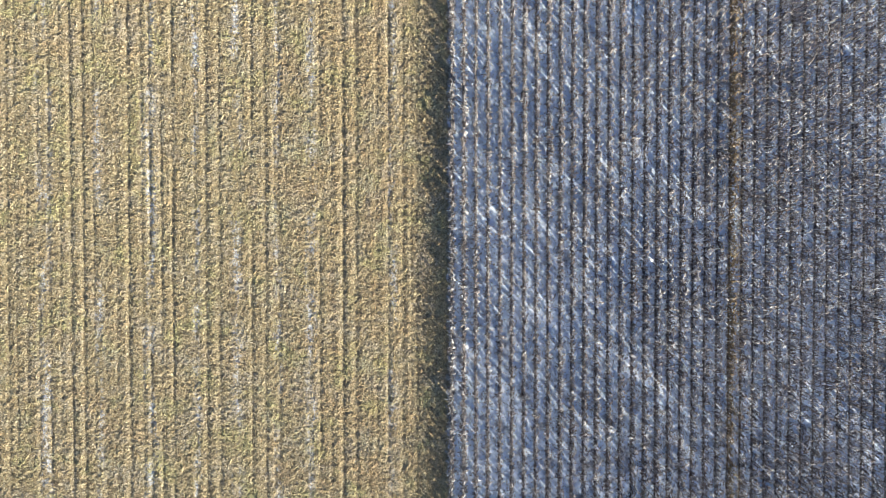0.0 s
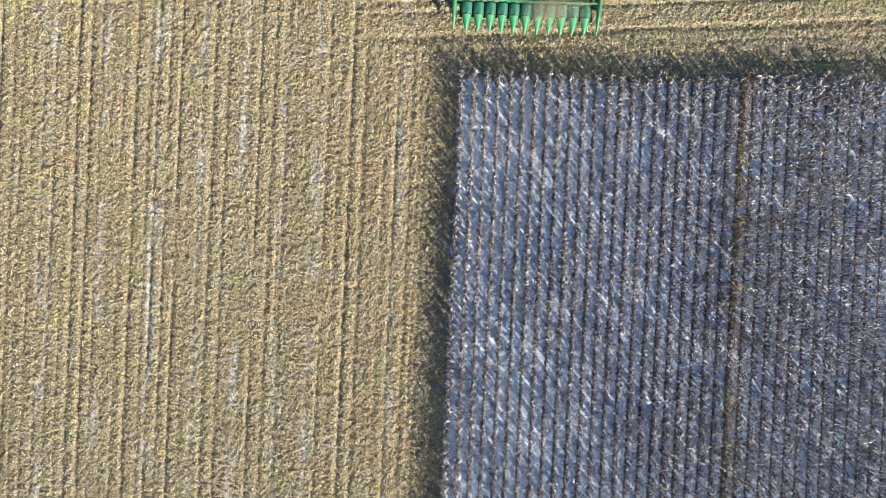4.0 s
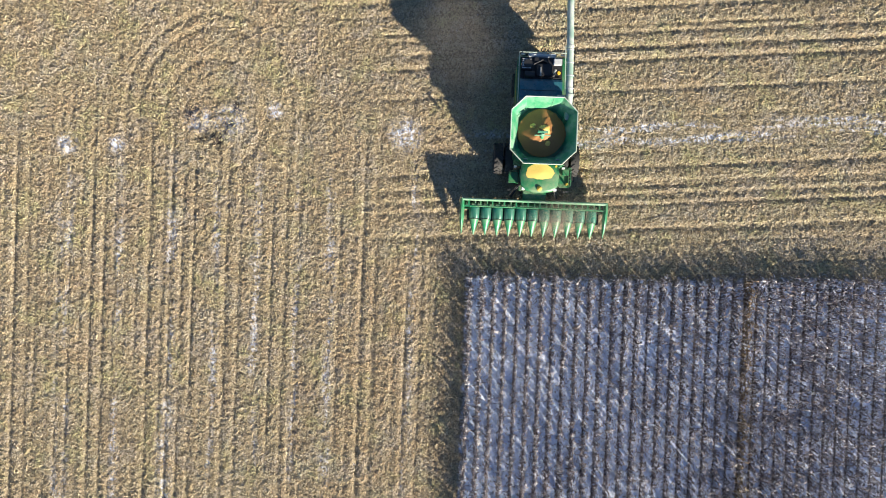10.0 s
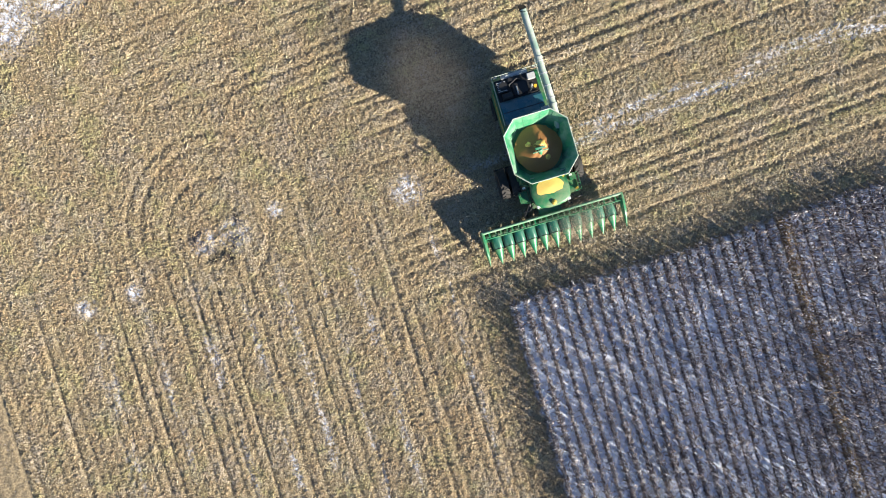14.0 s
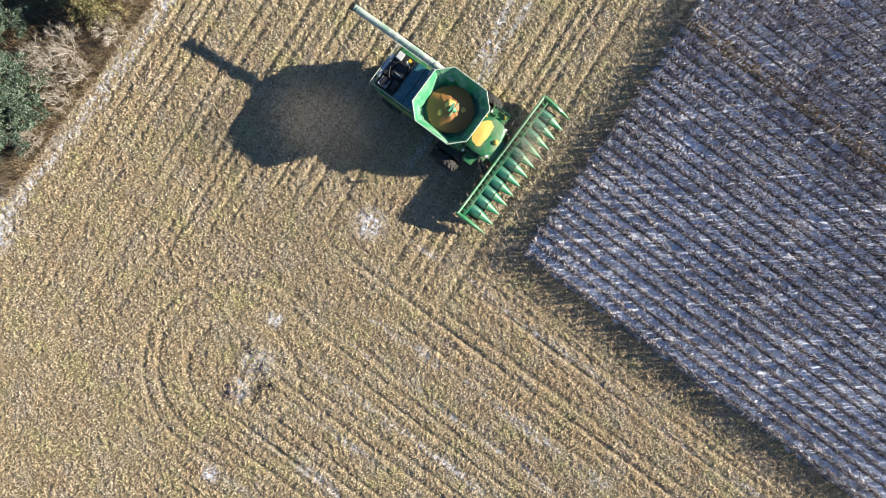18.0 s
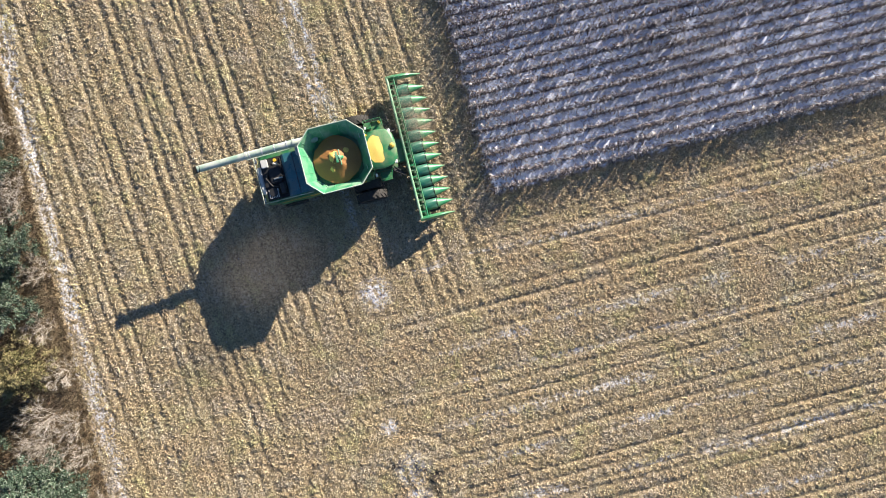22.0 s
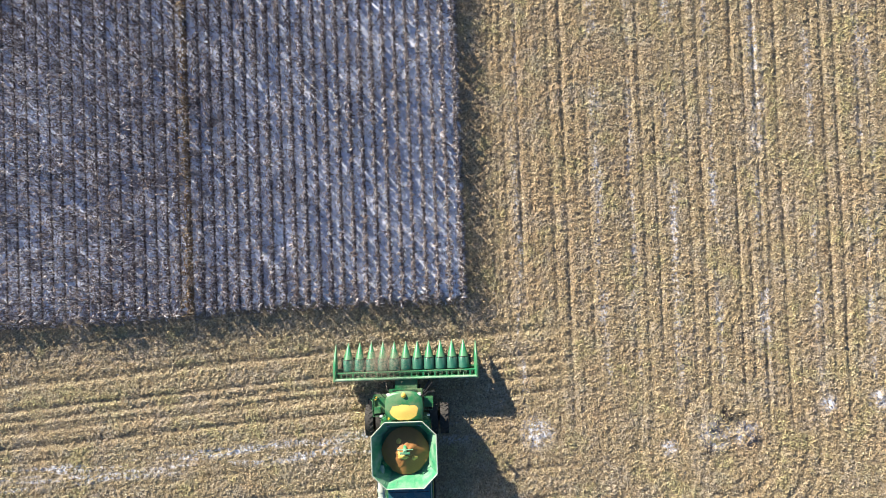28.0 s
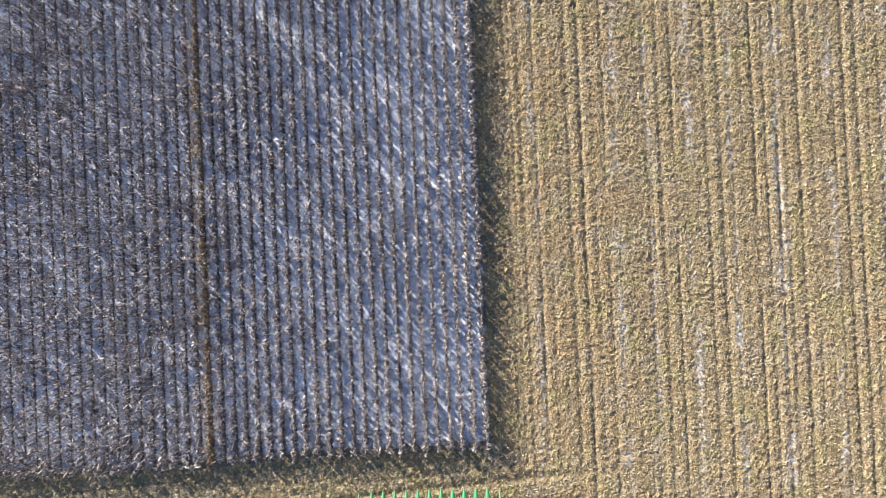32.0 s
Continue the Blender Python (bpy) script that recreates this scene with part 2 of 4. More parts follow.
def paint(name, color, rough=0.4, coat=0.25, dirt=0.35, dust=(0.36, 0.29, 0.19)):
    n = Nodes(name)
    obj = n.put("TexCoord").outputs["Object"]
    big = n.noise(obj, 1.3, 4.0, 0.6)
    fine = n.noise(obj, 22.0, 3.0)
    mask = n.math("MULTIPLY", n.step(n.math("ADD", big, n.math("MULTIPLY", fine, 0.3)), 0.5, 0.85), dirt)
    col = n.mix(mask, color, dust)
    n.bump(fine, 0.05, 0.004)
    return n.done(col, n.math("ADD", n.math("MULTIPLY", mask, 0.5), rough), coat=coat)


def plain(name, color, rough=0.6, metal=0.0, scale=14.0, vary=0.25):
    n = Nodes(name)
    obj = n.put("TexCoord").outputs["Object"]
    f = n.noise(obj, scale, 4.0, 0.6)
    dark = tuple(c * (1 - vary) for c in color)
    light = tuple(min(1.0, c * (1 + vary)) for c in color)
    n.bump(f, 0.12, 0.01)
    return n.done(n.mix(f, dark, light), rough, metal)


GROUND = ground_material()
LITTER_TONES = [(0.0, (0.28, 0.21, 0.125)), (0.25, (0.39, 0.31, 0.19)), (0.5, (0.455, 0.395, 0.285)), (0.7, (0.48, 0.40, 0.245)), (0.95, (0.50, 0.435, 0.295)), (1.0, (0.42, 0.25, 0.13))]
RESIDUE = flake_material("dry husk litter", LITTER_TONES, 0.75, (1.5, 0.07, 0.3), warm=0.35)
HEAD_TONES = [(0.0, (0.26, 0.215, 0.13)), (0.25, (0.37, 0.315, 0.195)), (0.5, (0.44, 0.40, 0.295)), (0.7, (0.465, 0.40, 0.25)), (0.95, (0.49, 0.435, 0.30)), (1.0, (0.40, 0.25, 0.13))]
RESIDUE_HEAD = flake_material("dry headland litter", HEAD_TONES, 0.75, (0.07, 1.5, 0.3), warm=0.35)
STUMP = flake_material("cut stalk", [(0.0, (0.22, 0.16, 0.08)), (0.6, (0.45, 0.36, 0.2)), (1.0, (0.55, 0.47, 0.3))])
CORN = flake_material("dry corn plant", [(0.0, (0.07, 0.046, 0.042)), (0.4, (0.155, 0.12, 0.112)), (0.75, (0.36, 0.335, 0.335)), (1.0, (0.78, 0.77, 0.79))], tint=(0.19, 0.165, 0.165), warm=0.0)
CORN_BROWN = flake_material("weedy corn plant", [(0.0, (0.075, 0.048, 0.032)), (0.4, (0.175, 0.112, 0.068)), (0.75, (0.32, 0.24, 0.15)), (1.0, (0.5, 0.44, 0.32))])
GREEN = paint("green paint", (0.012, 0.17, 0.065))
# lighter green and mint blotches paint in the sun glare on the tank walls
GREEN_IN = paint("tank liner green with glare", (0.035, 0.27, 0.13), 0.35, 0.3, 0.55, (0.40, 0.50, 0.40))
GREEN_HEAD = paint("header green poly", (0.016, 0.21, 0.09), 0.38, 0.2, 0.25)
# dusty green tube; glare and sky reflection are lightened into the colour
AUGER = paint("dusty green paint with pale glare", (0.22, 0.33, 0.27), 0.35, 0.3, 0.8, (0.5, 0.52, 0.48))
RIM_WHITE = paint("worn pale rail", (0.42, 0.52, 0.44), 0.45, 0.1, 0.4)
# blue of the reflected sky is put into the deck's base colour
DECK = paint("dark green deck with sky blue", (0.025, 0.13, 0.17), 0.25, 0.6, 0.25)
BEAM = paint("pale green beam", (0.13, 0.34, 0.18), 0.45, 0.1, 0.5, (0.42, 0.48, 0.40))
HOOD = paint("dark teal poly hood", (0.012, 0.135, 0.095), 0.3, 0.3, 0.15)
TROUGH = paint("dark green steel", (0.01, 0.075, 0.04), 0.5, 0.1, 0.3)
YELLOW = paint("yellow paint", (0.75, 0.48, 0.03), 0.45, 0.2, 0.35)
BLACK = plain("black steel", (0.022, 0.023, 0.025), 0.5, 0.2)
RUBBER = plain("tyre rubber", (0.035, 0.034, 0.033), 0.85)
STEEL = plain("worn steel", (0.42, 0.42, 0.40), 0.42, 0.8)
GREY = plain("grey panel", (0.48, 0.5, 0.5), 0.5)
GRAIN = plain("corn grain", (0.33, 0.155, 0.05), 0.65, 0.0, 40.0, 0.5)
FRESH = plain("fresh corn grain", (0.80, 0.50, 0.13), 0.55, 0.0, 40.0, 0.35)
GLASS = Nodes("cab glass").done((0.02, 0.03, 0.03), 0.06, 0.0, 0.7)
LAMP = Nodes("lamp lens").done((0.75, 0.76, 0.74), 0.15)
NEEDLE = flake_material("cedar foliage", [(0.0, (0.03, 0.055, 0.035)), (0.5, (0.07, 0.115, 0.075)), (0.8, (0.16, 0.215, 0.165)), (1.0, (0.30, 0.345, 0.30))], tint=(0.05, 0.08, 0.06), warm=0.0)
SCRUB = flake_material("yellow green scrub leaf", [(0.0, (0.08, 0.08, 0.03)), (0.6, (0.19, 0.18, 0.08)), (1.0, (0.33, 0.28, 0.16))])
TWIG = flake_material("bare grey twig", [(0.0, (0.27, 0.24, 0.20)), (0.6, (0.45, 0.41, 0.36)), (1.0, (0.60, 0.57, 0.52))], tint=(0.25, 0.21, 0.17))
DUST = plain("dry chaff dust", (0.40, 0.33, 0.25), 0.95)
BARK = plain("bark", (0.13, 0.095, 0.07), 0.9, 0.0, 9.0, 0.45)
GRASS = flake_material("dead grass blade", [(0.0, (0.06, 0.045, 0.03)), (0.45, (0.15, 0.115, 0.075)), (0.8, (0.29, 0.235, 0.155)), (1.0, (0.20, 0.12, 0.08))], tint=(0.10, 0.08, 0.05))


# ---- mesh helpers ----
def soup(name, verts, tris, material):
    """A mesh object from arrays of places and triangles."""
    me = bpy.data.meshes.new(name)
    verts, tris = np.asarray(verts, np.float32), np.asarray(tris, np.int32)
    me.vertices.add(len(verts))
    me.vertices.foreach_set("co", verts.ravel())
    me.loops.add(tris.size)
    me.loops.foreach_set("vertex_index", tris.ravel())
    me.polygons.add(len(tris))
    me.polygons.foreach_set("loop_start", np.arange(0, tris.size, 3, dtype=np.int32))
    me.materials.append(material)
    me.update(calc_edges=True)
    return new(name, me)


def part(name, bm, material, parent, label=""):
    me = bpy.data.meshes.new(name)
    bmesh.ops.recalc_face_normals(bm, faces=bm.faces)
    bm.to_mesh(me)
    bm.free()
    me.materials.append(material)
    ob = new(name, me)
    ob.parent = parent
    return tagged(ob, label) if label else ob


def smooth(ob, degrees=40):
    me = ob.data
    me.shade_smooth()
    me.set_sharp_from_angle(angle=radians(degrees))
    return ob


def slab(x0, y0, z0, x1, y1, z1, bevel=0.02, bm=None):
    """A box with rounded edges."""
    out = bm or bmesh.new()
    made = bmesh.ops.create_cube(out, size=1.0, matrix=Matrix.LocRotScale(((x0 + x1) / 2, (y0 + y1) / 2, (z0 + z1) / 2), None, (abs(x1 - x0), abs(y1 - y0), abs(z1 - z0))))
    if bevel:
        edges = list({e for v in made["verts"] for e in v.link_edges})
        bmesh.ops.bevel(out, geom=edges, offset=bevel, segments=2, affect="EDGES", clamp_overlap=True)
    return out


def tube(points, radius, sides=8, bm=None, closed=False):
    """A round bar along a line of places; radius one number or one a place."""
    out = bm or bmesh.new()
    pts = [Vector(p) for p in points]
    rad = radius if isinstance(radius, (list, tuple)) else [radius] * len(pts)
    rings = []
    for i, p in enumerate(pts):
        a, b = pts[max(i - 1, 0)], pts[min(i + 1, len(pts) - 1)]
        q = (b - a).normalized().to_track_quat("Z", "Y")
        rings.append([out.verts.new(p + q @ Vector((math.cos(k * math.tau / sides) * rad[i], math.sin(k * math.tau / sides) * rad[i], 0))) for k in range(sides)])
    for r, s in zip(rings, rings[1:]):
        for k in range(sides):
            out.faces.new((r[k], r[(k + 1) % sides], s[(k + 1) % sides], s[k]))
    out.faces.new(rings[0][::-1])
    out.faces.new(rings[-1])
    return out


def loft(rings, bm=None, caps=True):
    """Closed rings of places joined by faces."""
    out = bm or bmesh.new()
    made = [[out.verts.new(p) for p in r] for r in rings]
    for r, s in zip(made, made[1:]):
        for k in range(len(r)):
            out.faces.new((r[k], r[(k + 1) % len(r)], s[(k + 1) % len(r)], s[k]))
    if caps:
        out.faces.new(made[0][::-1])
        out.faces.new(made[-1])
    return out


# ---- lie of the land ----
rng = np.random.default_rng(5)
TRACK_X = [-6.1 - 9.2 * k + o for k in range(-1, 5) for o in (-2.45, -1.55, 1.55, 2.45)]
ROW_AMP = rng.uniform(0.0, 1.0, (2, 400)) ** 1.5
ROW_PHASE = rng.uniform(0, 6.28, (2, 400))
TRACK_V = [2.9, 4.5, 5.2, 6.0, 7.0, 12.1, 14.1, 15.0, 15.9, 17.6, 18.5, 20.0, 20.8, 22.7, 23.5, 25.6, 26.4, 27.9]


def soft_step(v, lo, hi):
    k = np.clip((v - lo) / (hi - lo), 0, 1)
    return k * k * (3 - 2 * k)


def north_edge(x):
    return 0.2 + 0.58 * soft_step(np.asarray(x, float), 9.0, 22.0)


def in_crop(x, y):
    return (x > -1.7) & (y < north_edge(x) + 0.4)


def headland(x, y):
    return soft_step(x + 16.0 * soft_step(y, 15.0, 21.0), -9.5, -5.5) * soft_step(y, 0.6, 2.2)


def land(x, y):
    """Height of the ground: wheel furrows and row ridges."""
    x, y = np.asarray(x, float), np.asarray(y, float)
    h = headland(x, y)
    v = y - HEAD_SLOPE * x
    calm = np.where(in_crop(x, y), 0.15, 1.0) * soft_step(30.5, 0, 1)
    west = sum(-np.exp(-((x - c) / 0.17) ** 2) for c in TRACK_X) * soft_step(-y, -13.0, -4.0)
    east = sum(-np.exp(-((v - c) / 0.17) ** 2) for c in TRACK_V)
    furrow = []
    for side, (u, w) in enumerate(((x + 1.33, y), (v, x))):
        k = np.clip(np.floor(u / 0.762).astype(int) + 200, 0, 399)
        f = u / 0.762 - np.floor(u / 0.762) - 0.5
        amp = ROW_AMP[side][k] * (0.55 + 0.45 * np.sin(w * 0.42 + ROW_PHASE[side][k]) * np.sin(w * 0.13 + 2 * ROW_PHASE[side][k]))
        furrow.append(-np.exp(-(f / 0.16) ** 2) * amp)
    z = (1 - h) * (0.06 * west + 0.15 * furrow[0] * soft_step(-y, -16.0, -2.0)) + h * (1 - 0.55 * soft_step(-x, 5.0, 14.0)) * (0.08 * east + 0.12 * furrow[1])
    ring = np.hypot(x + 18.8, (y - 10.2) * 0.9)
    arc = sum(-np.exp(-((ring - r) / 0.2) ** 2) for r in (3.4, 5.2, 6.1)) * soft_step(y - 0.5 * x, 12.0, 18.5)
    z = z + 0.055 * arc
    return z * calm * soft_step(29.0 - y, -1.0, 0.5)


CLUMP_STEP = 0.12
CLUMPS = rng.normal(0, 1.0, (770, 770))
CLUMPS = sum(np.roll(np.roll(CLUMPS, i, 0), j, 1) * w for i, j, w in ((0, 0, 1.0), (1, 0, 0.7), (0, 1, 0.7), (1, 1, 0.5))) / 1.5


def clumps(x, y):
    """Heaps and hollows of the trampled residue, a hand or two across, in heights of one."""
    u = np.clip((np.asarray(x, float) + 45.5) / CLUMP_STEP, 0, 767.9)
    w = np.clip((np.asarray(y, float) + 45.5) / CLUMP_STEP, 0, 767.9)
    i, j = u.astype(int), w.astype(int)
    f, g = u - i, w - j
    f, g = f * f * (3 - 2 * f), g * g * (3 - 2 * g)
    return (CLUMPS[i, j] * (1 - f) + CLUMPS[i + 1, j] * f) * (1 - g) + (CLUMPS[i, j + 1] * (1 - f) + CLUMPS[i + 1, j + 1] * f) * g


def surface(x, y):
    """Height of the litter's bed: land and clumps."""
    x, y = np.asarray(x, float), np.asarray(y, float)
    clods = sum(np.exp(-((x - cx) ** 2 + (y - cy) ** 2) / (r * r)) for cx, cy, r in BARE_SOIL)
    return land(x, y) + clods * (0.04 + 0.07 * clumps(x * 0.5, y * 0.5)) + clumps(x, y) * np.where(in_crop(x, y), 0.008, 0.017) * soft_step(29.6 - np.asarray(y, float), -1.0, 0.5)


def build_ground():
    near = np.arange(-43.95, 44.0, 0.14)
    out = np.array([60.0, 90.0, 160.0, 400.0, 1200.0, 3000.0])
    axis = np.concatenate([-out[::-1], near, out])
    gx, gy = np.meshgrid(axis, axis, indexing="ij")
    gz = surface(gx, gy)
    far = (np.abs(gx) > 44.1) | (np.abs(gy) > 44.1)
    gz = np.where(far, 0.0, gz)
    n = len(axis)
    i = np.arange(n - 1)
    a = (i[:, None] * n + i[None, :]).ravel()
    tris = np.concatenate([np.stack([a, a + n, a + n + 1], 1), np.stack([a, a + n + 1, a + 1], 1)])
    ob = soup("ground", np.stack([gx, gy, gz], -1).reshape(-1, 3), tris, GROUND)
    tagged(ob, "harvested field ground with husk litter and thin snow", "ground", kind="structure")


build_ground()


# ---- litter and stubble ----
def flakes(name, x, y, z, length, width, heading, tilt, curl, material):
    """Pointed scraps, one for each place, laid to the slope of the ground."""
    n = len(x)
    e = 0.06
    slope_x, slope_y = (surface(x + e, y) - surface(x - e, y)) / (2 * e), (surface(x, y + e) - surface(x, y - e)) / (2 * e)
    curl = curl + (np.cos(heading) * slope_x + np.sin(heading) * slope_y) * length / 2
    tilt = tilt - np.sin(heading) * slope_x + np.cos(heading) * slope_y
    d = np.stack([np.cos(heading), np.sin(heading), np.zeros(n)], 1)
    side = np.stack([-np.sin(heading), np.cos(heading), tilt], 1) * (width / 2)[:, None]
    mid = np.stack([x, y, z], 1)
    rise = np.stack([0 * x, 0 * x, curl], 1)
    a = mid - d * (length / 2)[:, None] - rise
    b = mid + d * (length / 2)[:, None] + rise
    v = np.stack([a, mid - side, mid + side, b], 1).reshape(-1, 3)
    o = (np.arange(n) * 4)[:, None, None]
    t = np.array([[0, 1, 2], [1, 3, 2]])[None] + o
    return soup(name, v, t.reshape(-1, 3), material)


def snow_spot(x, y):
    """Where snow lies bare and litter is sparse."""
    bare = np.zeros(len(x))
    for cx, w in SNOW_STREAKS:
        bare = np.maximum(bare, np.exp(-((x - cx) / w) ** 2) * (y < 7) * 0.5)
    v = y - HEAD_SLOPE * x
    bare = np.maximum(bare, np.exp(-((v - 9.15) / 0.6) ** 2) * (x > -3) * 0.5)
    bare = np.maximum(bare, np.exp(-((y - 28.75) / 0.6) ** 2) * 0.68)
    for cx, cy, r in BARE_SOIL:
        bare = np.maximum(bare, np.exp(-(((x - cx) ** 2 + (y - cy) ** 2) / (r * r))) * 0.75)
    for cx, cy, r in SNOW_PATCHES:
        bare = np.maximum(bare, np.exp(-(((x - cx) ** 2 + (y - cy) ** 2) / (0.6 * r * r))) * (0.95 if r > 2.4 else 0.65))
    tracks = sum(np.exp(-((x - c) / 0.16) ** 2) for c in TRACK_X) * (1 - headland(x, y)) * (y < 8) + sum(np.exp(-((v - c) / 0.16) ** 2) for c in TRACK_V) * headland(x, y)
    sunk = np.clip(-land(x, y) / 0.10, 0, 1)
    return np.maximum(np.maximum(bare, np.clip(tracks, 0, 1) * 0.6), sunk * 0.65)


def scatter_litter(name, label, x0, x1, y0, y1, density, material):
    n = int((x1 - x0) * (y1 - y0) * density)
    x, y = rng.uniform(x0, x1, n), rng.uniform(y0, y1, n)
    keep = ~in_crop(x, y) & (rng.random(n) > snow_spot(x, y)) & (rng.random(n) < 0.82 + 0.2 * clumps(x, y))
    x, y = x[keep], y[keep]
    n = len(x)
    ob = flakes(name, x, y, surface(x, y) + rng.uniform(0.01, 0.065, n), rng.uniform(0.08, 0.22, n), rng.uniform(0.034, 0.075, n),
                rng.uniform(0, math.tau, n), rng.normal(0, 0.5, n), rng.uniform(-0.045, 0.045, n), material)
    tagged(ob, label, "crop litter", kind="stuff")


scatter_litter("husk_litter", "tan corn husks and leaf litter on the cut field", -36, -1.5, -38.5, 29.6, 240, RESIDUE)


def scatter_stalks(label, x0, x1, y0, y1, density, material):
    """Longer pieces of broken stalk lying about."""
    n = int((x1 - x0) * (y1 - y0) * density)
    x, y = rng.uniform(x0, x1, n), rng.uniform(y0, y1, n)
    keep = ~in_crop(x, y)
    x, y = x[keep], y[keep]
    n = len(x)
    ob = flakes("stalk_litter", x, y, surface(x, y) + rng.uniform(0.05, 0.11, n), rng.uniform(0.25, 0.6, n), rng.uniform(0.025, 0.05, n),
                rng.normal(0.9, 1.1, n), rng.normal(0, 0.5, n), rng.uniform(-0.04, 0.06, n), material)
    tagged(ob, label, "crop litter", kind="stuff")


scatter_stalks("broken pale corn stalks lying on the cut field", -36, -1.5, -38.5, 29.0, 5, STUMP)
scatter_stalks("broken pale corn stalks lying on the headland", -1.5, 34, 0.4, 29.0, 5, STUMP)
scatter_litter("husk_litter", "tan corn husks and leaf litter on the headland", -1.5, 34, 0.4, 29.6, 240, RESIDUE_HEAD)


def crop_litter(label, x0, x1, y0, y1, density, material):
    """Fallen leaves and husks between the standing rows."""
    n = int((x1 - x0) * (y1 - y0) * density)
    x, y = rng.uniform(x0, x1, n), rng.uniform(y0, y1, n)
    off = np.abs((x + 1.33) / ROW_PITCH - np.round((x + 1.33) / ROW_PITCH))
    keep = in_crop(x, y) & (rng.random(n) < 1.0 - 1.5 * off)
    x, y = x[keep], y[keep]
    n = len(x)
    ob = flakes("fallen_leaves", x, y, surface(x, y) + rng.uniform(0.01, 0.06, n), rng.uniform(0.1, 0.32, n), rng.uniform(0.02, 0.05, n),
                rng.uniform(0, math.tau, n), rng.normal(0, 0.6, n), rng.uniform(-0.04, 0.04, n), material)
    tagged(ob, label, "crop litter", kind="stuff")


crop_litter("brown fallen corn leaves on snow between the rows", -1.8, 36, -43, 1.2, 95, CORN)


def stubble(name, label, x, y):
    """Short cut stalks, leaning."""
    n = len(x)
    z = surface(x, y)
    h = rng.uniform(0.1, 0.3, n)
    lean = rng.normal(0, 0.06, (n, 2))
    r = 0.014
    ring = np.array([[math.cos(k * math.tau / 3) * r, math.sin(k * math.tau / 3) * r] for k in range(3)])
    low = np.concatenate([np.stack([x, y], 1)[:, None] + ring[None], np.repeat((z - 0.03)[:, None, None], 3, 1)], 2)
    top = np.concatenate([(np.stack([x, y], 1) + lean)[:, None] + ring[None], np.repeat((z + h)[:, None, None], 3, 1)], 2)
    v = np.concatenate([low, top], 1).reshape(-1, 3)
    o = (np.arange(n) * 6)[:, None, None]
    t = np.array([[0, 1, 4], [0, 4, 3], [1, 2, 5], [1, 5, 4], [2, 0, 3], [2, 3, 5], [3, 4, 5]])[None] + o
    tagged(soup(name, v, t.reshape(-1, 3), STUMP), label, "stubble", kind="stuff")


rows_x = np.arange(-1.33 - 0.762 * 48, -1.7, 0.762)
sx, sy = np.meshgrid(rows_x, np.arange(-38, 29, 0.19), indexing="ij")
sx, sy = (sx + rng.normal(0, 0.03, sx.shape)).ravel(), (sy + rng.normal(0, 0.05, sy.shape)).ravel()
keep = (headland(sx, sy) < 0.5) & (rng.random(len(sx)) < 0.7)
stubble("stubble_rows", "short cut corn stalks in long rows", sx[keep], sy[keep])
sx, sv = np.meshgrid(np.arange(-26, 38, 0.19), np.arange(1.9, 28.5, 0.762), indexing="ij")
sx, sv = (sx + rng.normal(0, 0.05, sx.shape)).ravel(), (sv + rng.normal(0, 0.03, sv.shape)).ravel()
sy = sv + HEAD_SLOPE * sx
keep = (headland(sx, sy) > 0.5) & (sy < 28.6) & (sy > north_edge(sx) + 0.6) & (rng.random(len(sx)) < 0.7)
stubble("stubble_rows", "short cut corn stalks along the headland", sx[keep], sy[keep])


